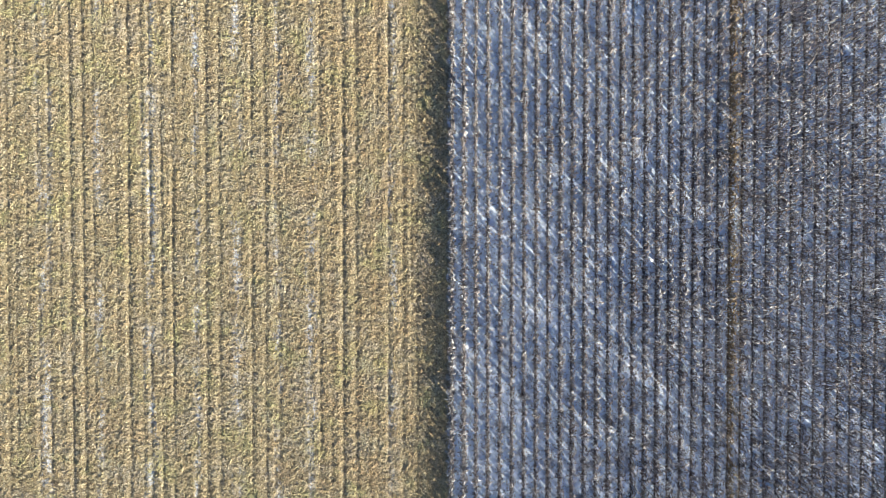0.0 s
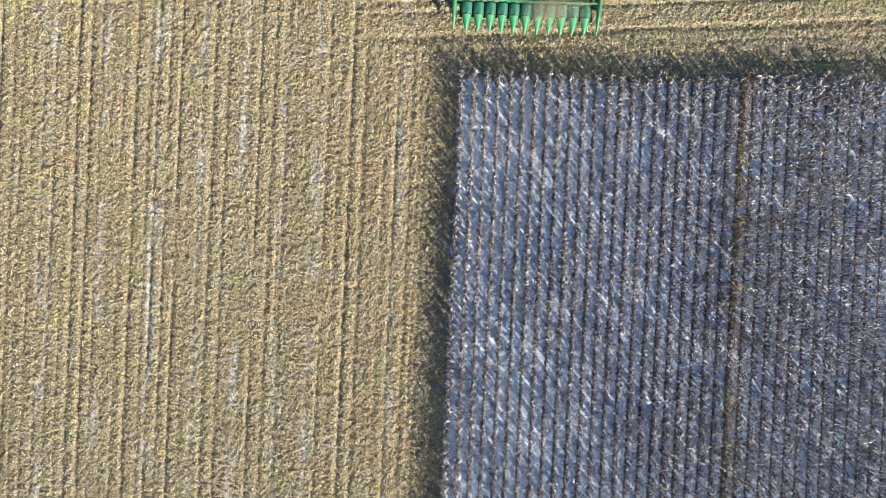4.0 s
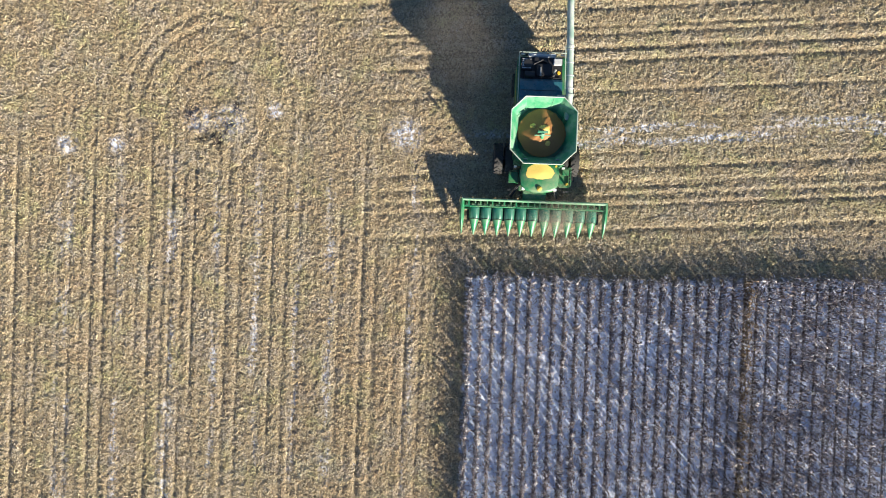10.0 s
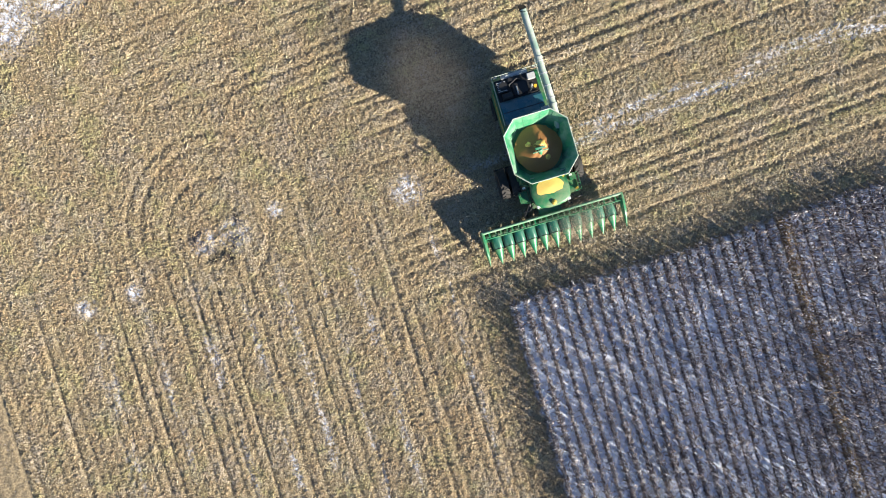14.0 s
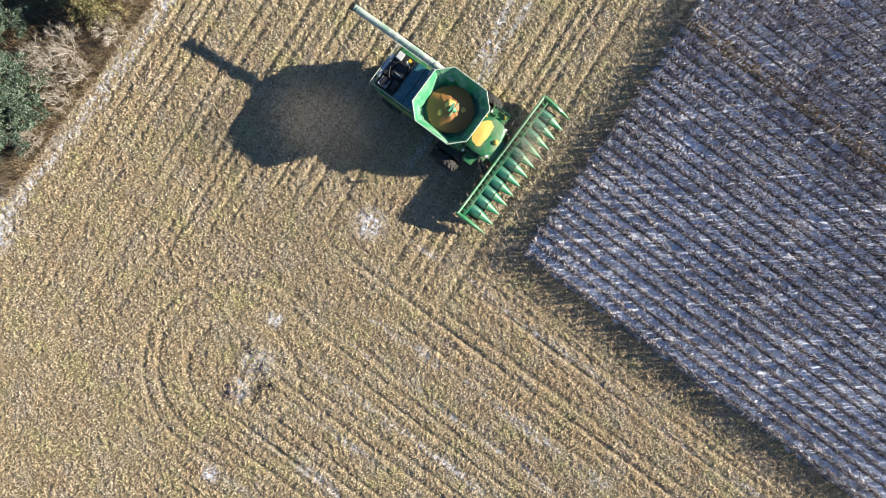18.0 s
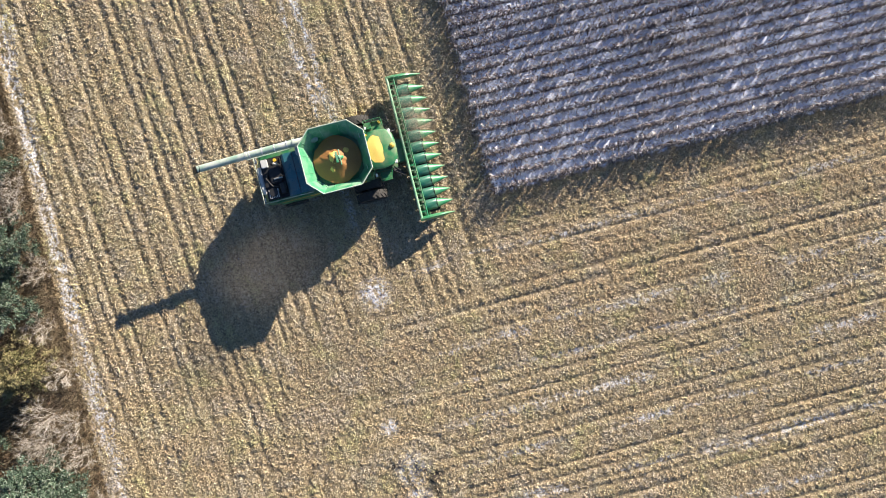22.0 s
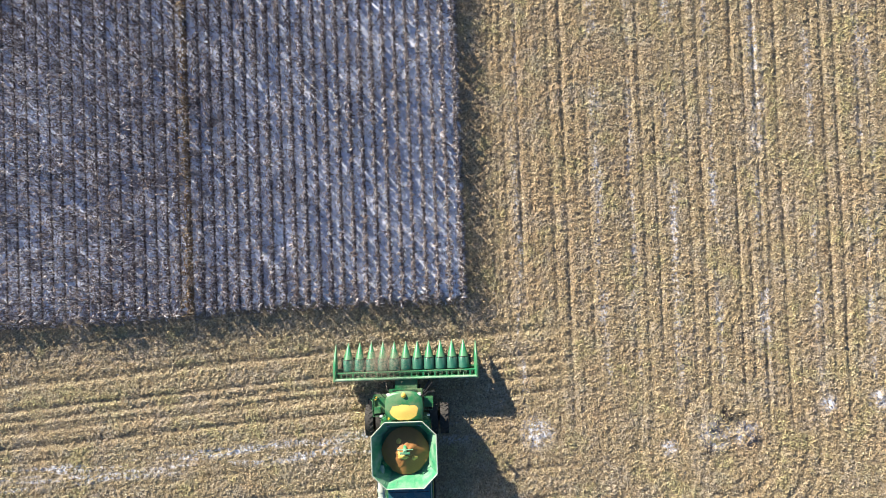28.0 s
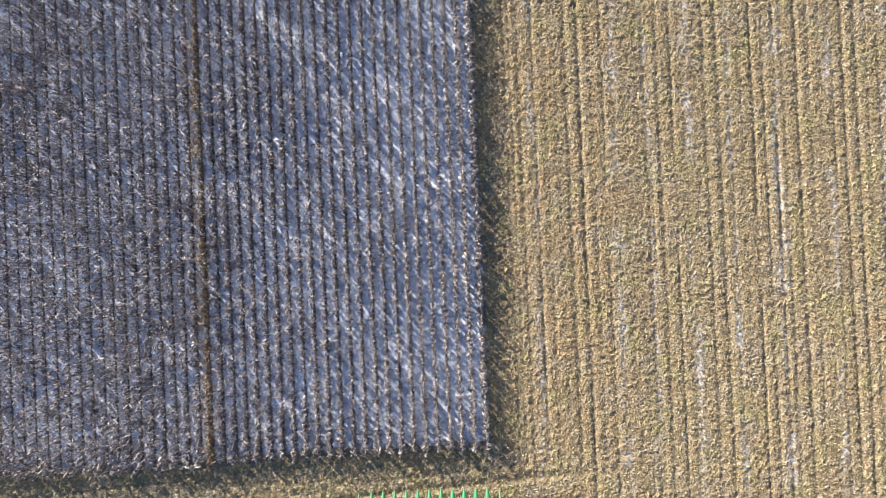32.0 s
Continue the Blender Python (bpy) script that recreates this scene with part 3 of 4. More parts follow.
# ---- standing corn ----
def corn_kind(seed, leafy):
    """One dry corn plant: a thin stalk, wind-torn leaves, an ear. Returns places and triangles."""
    g = random.Random(seed)
    vs, ts = [], []
    height = g.uniform(1.6, 2.05)
    lean = Vector((g.gauss(0, 0.07), g.gauss(0, 0.07), 0))
    spine = [Vector((lean.x * f * f, lean.y * f * f, height * f)) for f in (0.0, 0.33, 0.67, 1.0)]
    if g.random() < 0.5:
        a = g.uniform(0, math.tau)
        far = g.uniform(0.3, 0.6)
        spine[3] = spine[2] + Vector((math.cos(a) * far, math.sin(a) * far, g.uniform(-0.35, 0.15)))

    def ring(p, r):
        i = len(vs)
        for k in range(3):
            vs.append((p.x + math.cos(k * math.tau / 3) * r, p.y + math.sin(k * math.tau / 3) * r, p.z))
        return i
    rings = [ring(p, r) for p, r in zip(spine, (0.014, 0.012, 0.008, 0.005))]
    for a, b in zip(rings, rings[1:]):
        for k in range(3):
            l = (k + 1) % 3
            ts.extend([(a + k, a + l, b + l), (a + k, b + l, b + k)])
    turn = g.uniform(0, math.pi)
    low = g.randint(7, 9) if leafy else g.randint(5, 7)
    for k in range(low + 2):
        f = g.uniform(0.06, 0.66 if leafy else 0.52) if k < low else g.uniform(0.72, 1.0)
        root = Vector((lean.x * f * f, lean.y * f * f, height * f))
        a = turn + k * math.pi + g.gauss(0, 0.5)
        out = Vector((math.cos(a), math.sin(a), 0))
        side = Vector((-out.y, out.x, g.gauss(0, 0.6)))
        reach, drop = (g.uniform(0.06, 0.34 if leafy else 0.22), g.uniform(0.1, 0.5)) if k < low else (g.uniform(0.05, 0.2), g.uniform(0.05, 0.25))
        line = [root, root + out * reach * 0.5 + Vector((0, 0, 0.08)), root + out * reach - Vector((0, 0, drop * 0.25)), root + out * reach * g.uniform(0.6, 1.15) - Vector((0, 0, drop))]
        i = len(vs)
        for p, w in zip(line, (0.013, 0.028, 0.023, 0.006)):
            w = w if k < low else w * 0.55
            vs.append(tuple(p - side * w))
            vs.append(tuple(p + side * w))
        for q in range(3):
            j = i + q * 2
            ts.extend([(j, j + 1, j + 3), (j, j + 3, j + 2)])
    if g.random() < 0.7:
        a = g.uniform(0, math.tau)
        p = Vector((lean.x * 0.3 + math.cos(a) * 0.04, lean.y * 0.3 + math.sin(a) * 0.04, height * 0.5))
        q = p + Vector((math.cos(a) * 0.08, math.sin(a) * 0.08, -0.2))
        m = (p + q) / 2
        i = len(vs)
        vs.append(tuple(p))
        for k in range(3):
            vs.append((m.x + math.cos(k * math.tau / 3) * 0.028, m.y + math.sin(k * math.tau / 3) * 0.028, m.z))
        vs.append(tuple(q))
        for k in range(3):
            l = (k + 1) % 3
            ts.extend([(i, i + 1 + k, i + 1 + l), (i + 4, i + 1 + l, i + 1 + k)])
    return np.array(vs), np.array(ts)


BARE_KINDS, LEAFY_KINDS = 10, 12
KINDS = [corn_kind(40 + k, False) for k in range(BARE_KINDS)] + [corn_kind(80 + k, True) for k in range(LEAFY_KINDS)]


def leafiness(x, y):
    """Share of plants that kept their leaves; patches of the crop are stripped bare."""
    patch = noise.noise(Vector((x * 0.16, y * 0.11, 3.0))) + 0.6 * noise.noise(Vector((x * 0.5, y * 0.3, 9.0)))
    rim = max(float(soft_step(x, 0.6, -0.8)), float(soft_step(y, float(north_edge(x)) - 2.2, float(north_edge(x)) - 0.6)))
    return min(1.0, max(0.0, 0.14 + 0.34 * float(soft_step(x, 2.0, 14.0)) + 0.5 * patch + 0.95 * rim))


def stand(x, y_top, y_end, gap):
    """Places and kinds of the plants of one row."""
    made = []
    for yy in np.arange(y_top, y_end, -gap):
        yy = float(yy + rng.normal(0, gap * 0.22))
        thick = leafiness(x, yy)
        hole = noise.noise(Vector((x * 0.9, yy * 0.75, 5.0)))
        if rng.random() < 0.02 + 0.10 * (1 - thick) + max(0.0, hole - 0.15) * 1.3 * (1 - 0.8 * thick):
            continue
        k = int(rng.integers(0, LEAFY_KINDS)) + BARE_KINDS if rng.random() < thick else int(rng.integers(0, BARE_KINDS))
        made.append((x + float(rng.normal(0, 0.04)), yy, k, float(rng.uniform(0, math.tau)), float(rng.uniform(0.82, 1.12))))
    return made


def corn_row(x, y_top, y_end, material, gap, label):
    places, faces, start = [], [], 0
    for px, py, k, a, size in stand(x, y_top, y_end, gap):
        v, t = KINDS[k]
        c, d = math.cos(a) * size, math.sin(a) * size
        places.append(np.stack([v[:, 0] * c - v[:, 1] * d + px, v[:, 0] * d + v[:, 1] * c + py, v[:, 2] * size - 0.03], 1))
        faces.append(t + start)
        start += len(v)
    ob = soup("corn_row", np.concatenate(places), np.concatenate(faces), material)
    tagged(ob, label, "corn row", "rows of standing corn", "stuff")


KIND_MESH = {}


def plant_row(x, y_top, y_end, gap, label):
    """A row near the cut edge, every plant an object of its own."""
    row = tagged(new("corn_row"), label, "corn row", "rows of standing corn")
    row.matrix_basis = pose(x, y_top, 0)
    for px, py, k, a, size in stand(x, y_top, y_end, gap):
        if k not in KIND_MESH:
            first = soup("corn_plant", *KINDS[k], CORN)
            KIND_MESH[k] = first.data
        else:
            first = new("corn_plant", KIND_MESH[k])
        first.parent = row
        first.matrix_basis = pose(px - x, py - y_top, -0.03, 0, 0, math.degrees(a)) @ Matrix.Scale(size, 4)


for r in range(50):
    rx = -1.33 + ROW_PITCH * r
    weedy = r == 23
    if r < 6:
        plant_row(rx, float(north_edge(rx)) + rng.uniform(-0.2, 0.2), -44.0, 0.15,
                  "outermost row of dry standing corn along cut ground" if r == 0 else "row of dry tan standing corn above snow")
        continue
    corn_row(rx, float(north_edge(rx)) + rng.uniform(-0.2, 0.2), -44.0, CORN_BROWN if weedy else CORN, 0.10 if weedy else 0.15,
             "weedy reddish-brown row of dry standing corn" if weedy else "row of dry tan standing corn above snow")


# ---- the combine harvester ----
def tread_tyre(radius, width, lugs):
    """A tyre with slanted lugs, its axle along x."""
    bm = bmesh.new()
    prof = [(radius * 0.58, -width * 0.40), (radius * 0.80, -width * 0.5), (radius * 0.93, -width * 0.46), (radius * 0.96, 0.0), (radius * 0.93, width * 0.46), (radius * 0.80, width * 0.5), (radius * 0.58, width * 0.40)]
    n = 32
    rings = [[bm.verts.new((w, r * math.cos(k * math.tau / n), r * math.sin(k * math.tau / n))) for r, w in prof] for k in range(n)]
    for k in range(n):
        a, b = rings[k], rings[(k + 1) % n]
        for j in range(len(prof)):
            i = (j + 1) % len(prof)
            bm.faces.new((a[j], a[i], b[i], b[j]))
    for k in range(lugs):
        for s in (-1, 1):
            a0 = (k + (0.5 if s > 0 else 0.0)) * math.tau / lugs
            rows = []
            for w, da in ((0.02, 0.0), (width * 0.48, 0.22)):
                for rr in (radius * 0.93, radius):
                    for e in (-0.035, 0.035):
                        a = a0 - da + e
                        rows.append(bm.verts.new((s * w, rr * math.cos(a), rr * math.sin(a))))
            p = rows
            for q in ((0, 1, 3, 2), (4, 6, 7, 5), (0, 4, 5, 1), (2, 3, 7, 6), (0, 2, 6, 4), (1, 5, 7, 3)):
                bm.faces.new([p[i] for i in q])
    return bm


def wheel_rim(radius, width):
    bm = bmesh.new()
    n = 24
    rings = []
    for r, w in ((radius, -width * 0.4), (radius * 0.92, -width * 0.1), (radius * 0.45, width * 0.05), (radius * 0.3, width * 0.2), (radius * 0.3, -width * 0.2), (radius * 0.45, -width * 0.02), (radius * 0.92, -width * 0.2)):
        rings.append([(w, r * math.cos(k * math.tau / n), r * math.sin(k * math.tau / n)) for k in range(n)])
    return loft(rings, bm, caps=True)


def shifted(bm, x, y, z):
    bmesh.ops.translate(bm, verts=bm.verts, vec=(x, y, z))
    return bm


def octagon(half_x, half_y, cut, z, cy=0.0):
    return [(-half_x, cy - half_y + cut, z), (-half_x, cy + half_y - cut, z), (-half_x + cut, cy + half_y, z), (half_x - cut, cy + half_y, z),
            (half_x, cy + half_y - cut, z), (half_x, cy - half_y + cut, z), (half_x - cut, cy - half_y, z), (-half_x + cut, cy - half_y, z)]


def build_combine():
    root = tagged(new("combine_harvester"), "large green combine harvester with a corn header, grain tank full", "combine harvester")
    # body shell: side section drawn along the length
    sides = [(-4.75, 1.75), (-4.9, 2.6), (-4.7, 3.05), (-1.9, 3.2), (1.7, 3.2), (1.8, 1.5), (0.9, 0.95), (-3.0, 0.95)]
    body = smooth(part("body", loft([[(x, y, z) for y, z in sides] for x in (-1.5, -1.42, 1.42, 1.5)]), GREEN, root), 30)
    for s in (-1, 1):
        part("side_panel", slab(s * 1.5, -4.3, 1.35, s * 1.58, -1.3, 2.95, 0.03), GREEN, root)
        part("side_panel", slab(s * 1.5, -1.2, 1.35, s * 1.58, 1.5, 2.95, 0.03), GREEN, root)
        part("side_stripe", slab(s * 1.582, -4.1, 2.35, s * 1.592, 1.3, 2.47, 0.0), YELLOW, root, "yellow side stripe")
    # engine deck behind the tank
    deck = part("engine_deck", loft([[(x, y, z) for y, z in ((-3.35, 3.16), (-3.35, 3.2), (-3.2, 3.27), (-1.9, 3.36), (-1.9, 3.2))] for x in (-1.18, -1.15, 1.39, 1.42)]), DECK, root, "dark green engine deck cover")
    part("deck_seam", slab(-1.1, -2.66, 3.27, 1.36, -2.62, 3.322, 0.0), BLACK, deck)
    part("deck_hatch", slab(-0.5, -2.55, 3.3, 0.9, -2.0, 3.375, 0.02), DECK, deck)
    part("engine_bay", slab(-1.16, -4.7, 3.06, 1.4, -3.37, 3.16, 0.02), BLACK, root, "black engine bay floor")
    part("engine_block", slab(-0.5, -4.25, 3.16, 0.45, -3.5, 3.42, 0.06), BLACK, root)
    smooth(part("air_filter", tube([(0.55, -3.6, 3.36), (1.15, -3.6, 3.36)], 0.2, 16), BLACK, root))
    part("intake_pipe", tube([(0.2, -3.48, 3.46), (0.2, -4.0, 3.46)], 0.05, 10), STEEL, root, "bright metal pipe")
    part("exhaust_pipe", tube([(-0.6, -3.6, 3.2), (-0.6, -3.6, 3.75), (-0.66, -3.78, 3.9)], 0.08, 12), STEEL, root, "worn steel exhaust pipe")
    part("coolant_hose", tube([(-0.3, -4.3, 3.3), (0.1, -4.45, 3.5), (0.6, -4.2, 3.45), (0.75, -3.8, 3.3)], 0.045, 8), BLACK, root)
    part("fan_shroud", tube([(0.98, -4.2, 3.5), (0.98, -4.2, 3.56)], 0.26, 20), BLACK, root)
    part("battery_box", slab(-1.1, -4.6, 3.16, -0.6, -4.2, 3.36, 0.03), GREY, root, "dusty grey battery box")
    part("fuel_cap", tube([(-0.95, -3.75, 3.16), (-0.95, -3.75, 3.28)], 0.1, 12), YELLOW, root)
    part("belt_guard", slab(-0.2, -4.66, 3.16, 0.6, -4.38, 3.3, 0.03), BLACK, root)
    part("cable_loom", tube([(-1.05, -3.45, 3.2), (-0.4, -3.42, 3.24), (0.5, -3.45, 3.2), (1.3, -3.42, 3.22)], 0.03, 6), BLACK, root)
    part("radiator_box", slab(0.75, -4.55, 3.16, 1.38, -3.85, 3.5, 0.04), BLACK, root)
    for k in range(6):
        part("radiator_slat", slab(0.8, -4.48 + k * 0.105, 3.5, 1.33, -4.44 + k * 0.105, 3.52, 0.0), GREY, root)
    part("rear_panel", slab(-0.75, -4.93, 3.02, 0.95, -4.68, 3.22, 0.05), GREY, root, "pale grey rear panel")
    part("rear_hood", loft([[(x, y, z) for y, z in ((-4.75, 1.0), (-5.25, 0.95), (-5.3, 1.3), (-4.9, 2.4))] for x in (-1.25, 1.25)]), GREEN, root)
    part("straw_chopper", slab(-1.1, -5.5, 0.8, 1.1, -5.15, 1.05, 0.04), BLACK, root, "black straw chopper")
    part("rear_bumper", tube([(-1.46, -3.3, 3.3), (-1.46, -4.95, 3.3), (1.5, -4.95, 3.3), (1.5, -1.9, 3.3)], 0.03, 8), RIM_WHITE, root, "pale deck rail")
    for x, y in ((-1.46, -4.1), (0.0, -4.95), (1.5, -4.2), (1.5, -2.9)):
        part("rail_post", tube([(x, y, 3.0), (x, y, 3.3)], 0.025, 6), RIM_WHITE, root)
    part("tail_lamp", slab(-1.35, -4.99, 2.7, -1.1, -4.93, 2.85, 0.01), LAMP, root)
    part("tail_lamp", slab(1.1, -4.99, 2.7, 1.35, -4.93, 2.85, 0.01), LAMP, root)
    # grain tank: eight flaring panels, a rim, the grain
    outer, inner, low = octagon(1.95, 1.98, 0.82, 4.6), octagon(1.93, 1.96, 0.81, 4.58), octagon(1.38, 1.42, 0.5, 3.3)
    tank = part("grain_tank", loft([octagon(1.42, 1.45, 0.5, 3.15), octagon(1.44, 1.47, 0.5, 3.32)], caps=True), GREEN, root)
    for k in range(8):
        l = (k + 1) % 8
        a, b, c, d = Vector(low[k]), Vector(low[l]), Vector(outer[l]), Vector(outer[k])
        nrm = (b - a).cross(d - a).normalized() * 0.03
        bm = bmesh.new()
        p = [bm.verts.new(v) for v in (a, b, c, d, a + nrm, b + nrm, c + nrm, d + nrm)]
        for q in ((0, 1, 2, 3), (7, 6, 5, 4), (0, 4, 5, 1), (1, 5, 6, 2), (2, 6, 7, 3), (3, 7, 4, 0)):
            bm.faces.new([p[i] for i in q])
        panel = part("tank_panel", bm, GREEN_IN, root, "bright green flared tank panel")
        m0, m1 = (a + b) / 2, (c + d) / 2
        inward = (Vector((0, 0, 4.0)) - (m0 + m1) / 2).normalized() * 0.03
        for f in (0.25, 0.75):
            s0, s1 = a.lerp(b, f).lerp(d.lerp(c, f), 0.25), a.lerp(b, f).lerp(d.lerp(c, f), 0.92)
            part("rib", tube([s0 + inward, s1 + inward], 0.018, 6), GREEN_IN, panel)
        part("rim", tube([c, d], 0.034, 8), RIM_WHITE, panel, "worn pale rim")
    for x, y, r in ((-0.95, 1.5, 20), (0.95, 1.5, -20)):
        part("tank_window", shifted(slab(-0.12, -0.02, -0.1, 0.12, 0.02, 0.1, 0.01), x, 1.66, 4.1), GREY, root)
    bm = bmesh.new()
    n = 40
    gr = random.Random(4)
    rings = []
    for f in (1.0, 0.85, 0.68, 0.5, 0.32, 0.15, 0.04):
        z = 3.58 + 0.64 * (1 - f) ** 1.1
        rings.append([(1.43 * f * math.cos(k * math.tau / n) * (1.0 + 0.03 * math.cos(4 * k * math.tau / n)) + gr.gauss(0, 0.012), 1.45 * f * math.sin(k * math.tau / n) + gr.gauss(0, 0.012), z + gr.gauss(0, 0.02) + 0.05 * math.sin(3 * k * math.tau / n) * f) for k in range(n)])
    smooth(part("grain_load", loft(rings, bm), GRAIN, root, "heaped brown-orange corn grain"), 80)
    for cx, cy, rr, zz in ((-0.1, -0.15, 0.40, 4.02), (0.5, -0.35, 0.24, 3.84), (-0.35, 0.62, 0.24, 3.82)):
        rings = []
        for f in (1.0, 0.7, 0.35, 0.05):
            rings.append([(cx + rr * f * math.cos(k * math.tau / 14) * gr.uniform(0.7, 1.2), cy + rr * f * math.sin(k * math.tau / 14) * gr.uniform(0.6, 1.1), zz + 0.22 * (1 - f)) for k in range(14)])
        smooth(part("fresh_grain", loft(rings), FRESH, root, "fresh yellow corn grain"), 80)
    part("fill_auger", tube([(0.0, 0.62, 3.3), (0.03, 0.1, 4.42)], 0.13, 14), GREEN_IN, root, "green fill auger tube")
    part("auger_cap", slab(-0.3, 0.0, 4.38, 0.34, 0.14, 4.46, 0.02), GREEN_IN, root)
    part("auger_brace", tube([(-0.45, 0.25, 4.3), (0.5, 0.25, 4.3)], 0.035, 8), GREEN_IN, root)
    # unloading auger, folded back along the left side
    aug = smooth(part("unloading_auger", tube([(-1.5, -0.9, 3.55), (-1.52, -1.6, 3.9), (-1.5, -2.2, 4.05), (-1.4, -5.2, 4.22), (-1.29, -8.0, 4.36)], 0.21, 18), AUGER, root, "long pale green unloading auger tube"), 50)
    part("auger_joint", tube([(-1.41, -5.0, 4.21), (-1.4, -5.14, 4.22)], 0.245, 18), AUGER, aug)
    part("auger_joint", tube([(-1.5, -2.15, 4.04), (-1.5, -2.3, 4.06)], 0.25, 18), AUGER, aug)
    part("spout", loft([[(-1.29 + 0.22 * math.cos(k * math.tau / 14), -7.95 + dy + 0.05 * math.sin(k * math.tau / 14) * 3, z + 0.21 * math.sin(k * math.tau / 14)) for k in range(14)] for dy, z in ((0.0, 4.36), (-0.22, 4.32), (-0.34, 4.18))]), BLACK, aug, "dark rubber spout")
    part("auger_rail", tube([(-1.22, -2.3, 4.12), (-1.12, -5.1, 4.3)], 0.025, 6), RIM_WHITE, aug)
    part("auger_rail", tube([(-1.76, -1.2, 3.95), (-1.7, -4.6, 4.15)], 0.03, 6), BLACK, aug, "black hydraulic line")
    for k in range(4):
        part("auger_clamp", tube([(-1.5 + k * 0.03, -2.6 - k * 0.75, 4.07 + k * 0.04), (-1.5 + k * 0.03, -2.66 - k * 0.75, 4.075 + k * 0.04)], 0.232, 14), GREY, aug)
    part("swing_bracket", slab(-1.45, -2.35, 3.3, -0.85, -2.05, 3.62, 0.04), GREY, root, "dusty steel swing bracket")
    part("tank_step", slab(-0.7, -2.2, 3.3, -0.2, -2.02, 3.9, 0.02), RIM_WHITE, root)
    part("auger_cradle", tube([(-1.4, -4.5, 3.1), (-1.4, -4.5, 4.0)], 0.04, 8), GREEN, root)
    part("auger_elbow", tube([(-1.2, -0.7, 3.0), (-1.5, -0.9, 3.6)], 0.24, 14), GREEN, root)
    # cab
    cab = smooth(part("cab", loft([[(x, y, z) for x, y in ((-1.02, 1.95), (-1.08, 3.0), (-0.75, 3.35 + dy), (0.75, 3.35 + dy), (1.08, 3.0), (1.02, 1.95))] for z, dy in ((1.75, -0.1), (2.3, 0.1), (3.35, 0.0))]), GLASS, root, "dark tinted cab glass"), 30)
    part("cab_floor", slab(-1.1, 1.9, 1.6, 1.1, 3.4, 1.78, 0.04), GREEN, cab)
    for x, y in ((-1.04, 1.98), (1.04, 1.98), (-1.08, 3.02), (1.08, 3.02)):
        part("cab_post", tube([(x, y, 1.75), (x * 0.98, y, 3.4)], 0.05, 8), BLACK, cab)
    roof_ring = [(-1.12, 1.85), (-1.2, 2.6), (-1.12, 3.2), (-0.8, 3.52), (-0.3, 3.62), (0.3, 3.62), (0.8, 3.52), (1.12, 3.2), (1.2, 2.6), (1.12, 1.85)]

    def shrink(k, z):
        return [(x * k, 2.6 + (y - 2.6) * k, z) for x, y in roof_ring]
    roof = smooth(part("cab_roof", loft([shrink(0.96, 3.36), shrink(1.0, 3.45), shrink(0.98, 3.56), shrink(0.85, 3.64), shrink(0.3, 3.69)]), GREEN, root, "rounded green cab roof"), 50)
    bm = bmesh.new()
    rings = []
    for f in (1.0, 0.75, 0.4, 0.05):
        rings.append([(0.86 * f * math.cos(k * math.tau / 24) * gr.uniform(0.94, 1.04), 2.42 + 0.56 * f * math.sin(k * math.tau / 24) * gr.uniform(0.92, 1.04), 3.665 + 0.09 * (1 - f)) for k in range(24)])
    smooth(part("spilled_grain", loft(rings, bm), FRESH, roof, "yellow corn spilled on the roof"), 80)
    part("receiver_dome", loft([[(0.16 * f * math.cos(k * math.tau / 14), 3.38 + 0.16 * f * math.sin(k * math.tau / 14), z) for k in range(14)] for f, z in ((1.0, 3.58), (1.0, 3.68), (0.7, 3.76), (0.2, 3.79))]), YELLOW, roof, "yellow receiver dome")
    for x in (-0.95, -0.5, 0.5, 0.95):
        part("roof_lamp", slab(x - 0.11, 3.42 - abs(x) * 0.12, 3.42, x + 0.11, 3.6 - abs(x) * 0.12, 3.53, 0.02), LAMP, roof)
    part("beacon", tube([(-0.95, 2.0, 3.6), (-0.95, 2.0, 3.8)], 0.06, 10), YELLOW, roof, "amber beacon")
    for s in (-1, 1):
        arm = part("mirror_arm", tube([(s * 1.1, 3.1, 3.2), (s * 1.5, 3.5, 3.3), (s * 1.75, 3.45, 3.2)], 0.025, 8), BLACK, root)
        part("mirror", slab(s * 1.68, 3.4, 2.7, s * 1.9, 3.48, 3.25, 0.03), BLACK, arm)
    # platform and ladder on the left
    part("platform", slab(-2.05, 1.9, 1.68, -1.1, 3.1, 1.76, 0.02), GREEN, root, "green steel platform")
    for y in (1.95, 2.5, 3.05):
        part("rail_post", tube([(-2.02, y, 1.75), (-2.02, y, 2.75)], 0.022, 6), GREEN, root)
    part("hand_rail", tube([(-1.3, 1.95, 2.75), (-2.02, 1.95, 2.75), (-2.02, 3.05, 2.75), (-1.5, 3.08, 2.7)], 0.024, 8), GREEN, root)
    for s in (0.0, 0.5):
        part("ladder_side", tube([(-2.15, 2.1 + s, 1.7), (-2.5, 2.1 + s, 0.5)], 0.025, 6), GREEN, root)
    for k in range(5):
        f = k / 4
        part("ladder_step", slab(-2.2 - 0.3 * f - 0.1, 2.1, 1.55 - 1.0 * f, -2.2 - 0.3 * f + 0.06, 2.6, 1.58 - 1.0 * f, 0.008), BLACK, root)
    for s in (-1, 1):
        part("cab_brace", tube([(s * 1.15, 2.0, 3.3), (s * 1.5, 1.85, 3.2), (s * 1.5, 1.7, 2.4)], 0.03, 6), GREEN, root)
        part("work_lamp", slab(s * 1.38, 1.98, 3.12, s * 1.56, 2.1, 3.28, 0.02), LAMP, root)
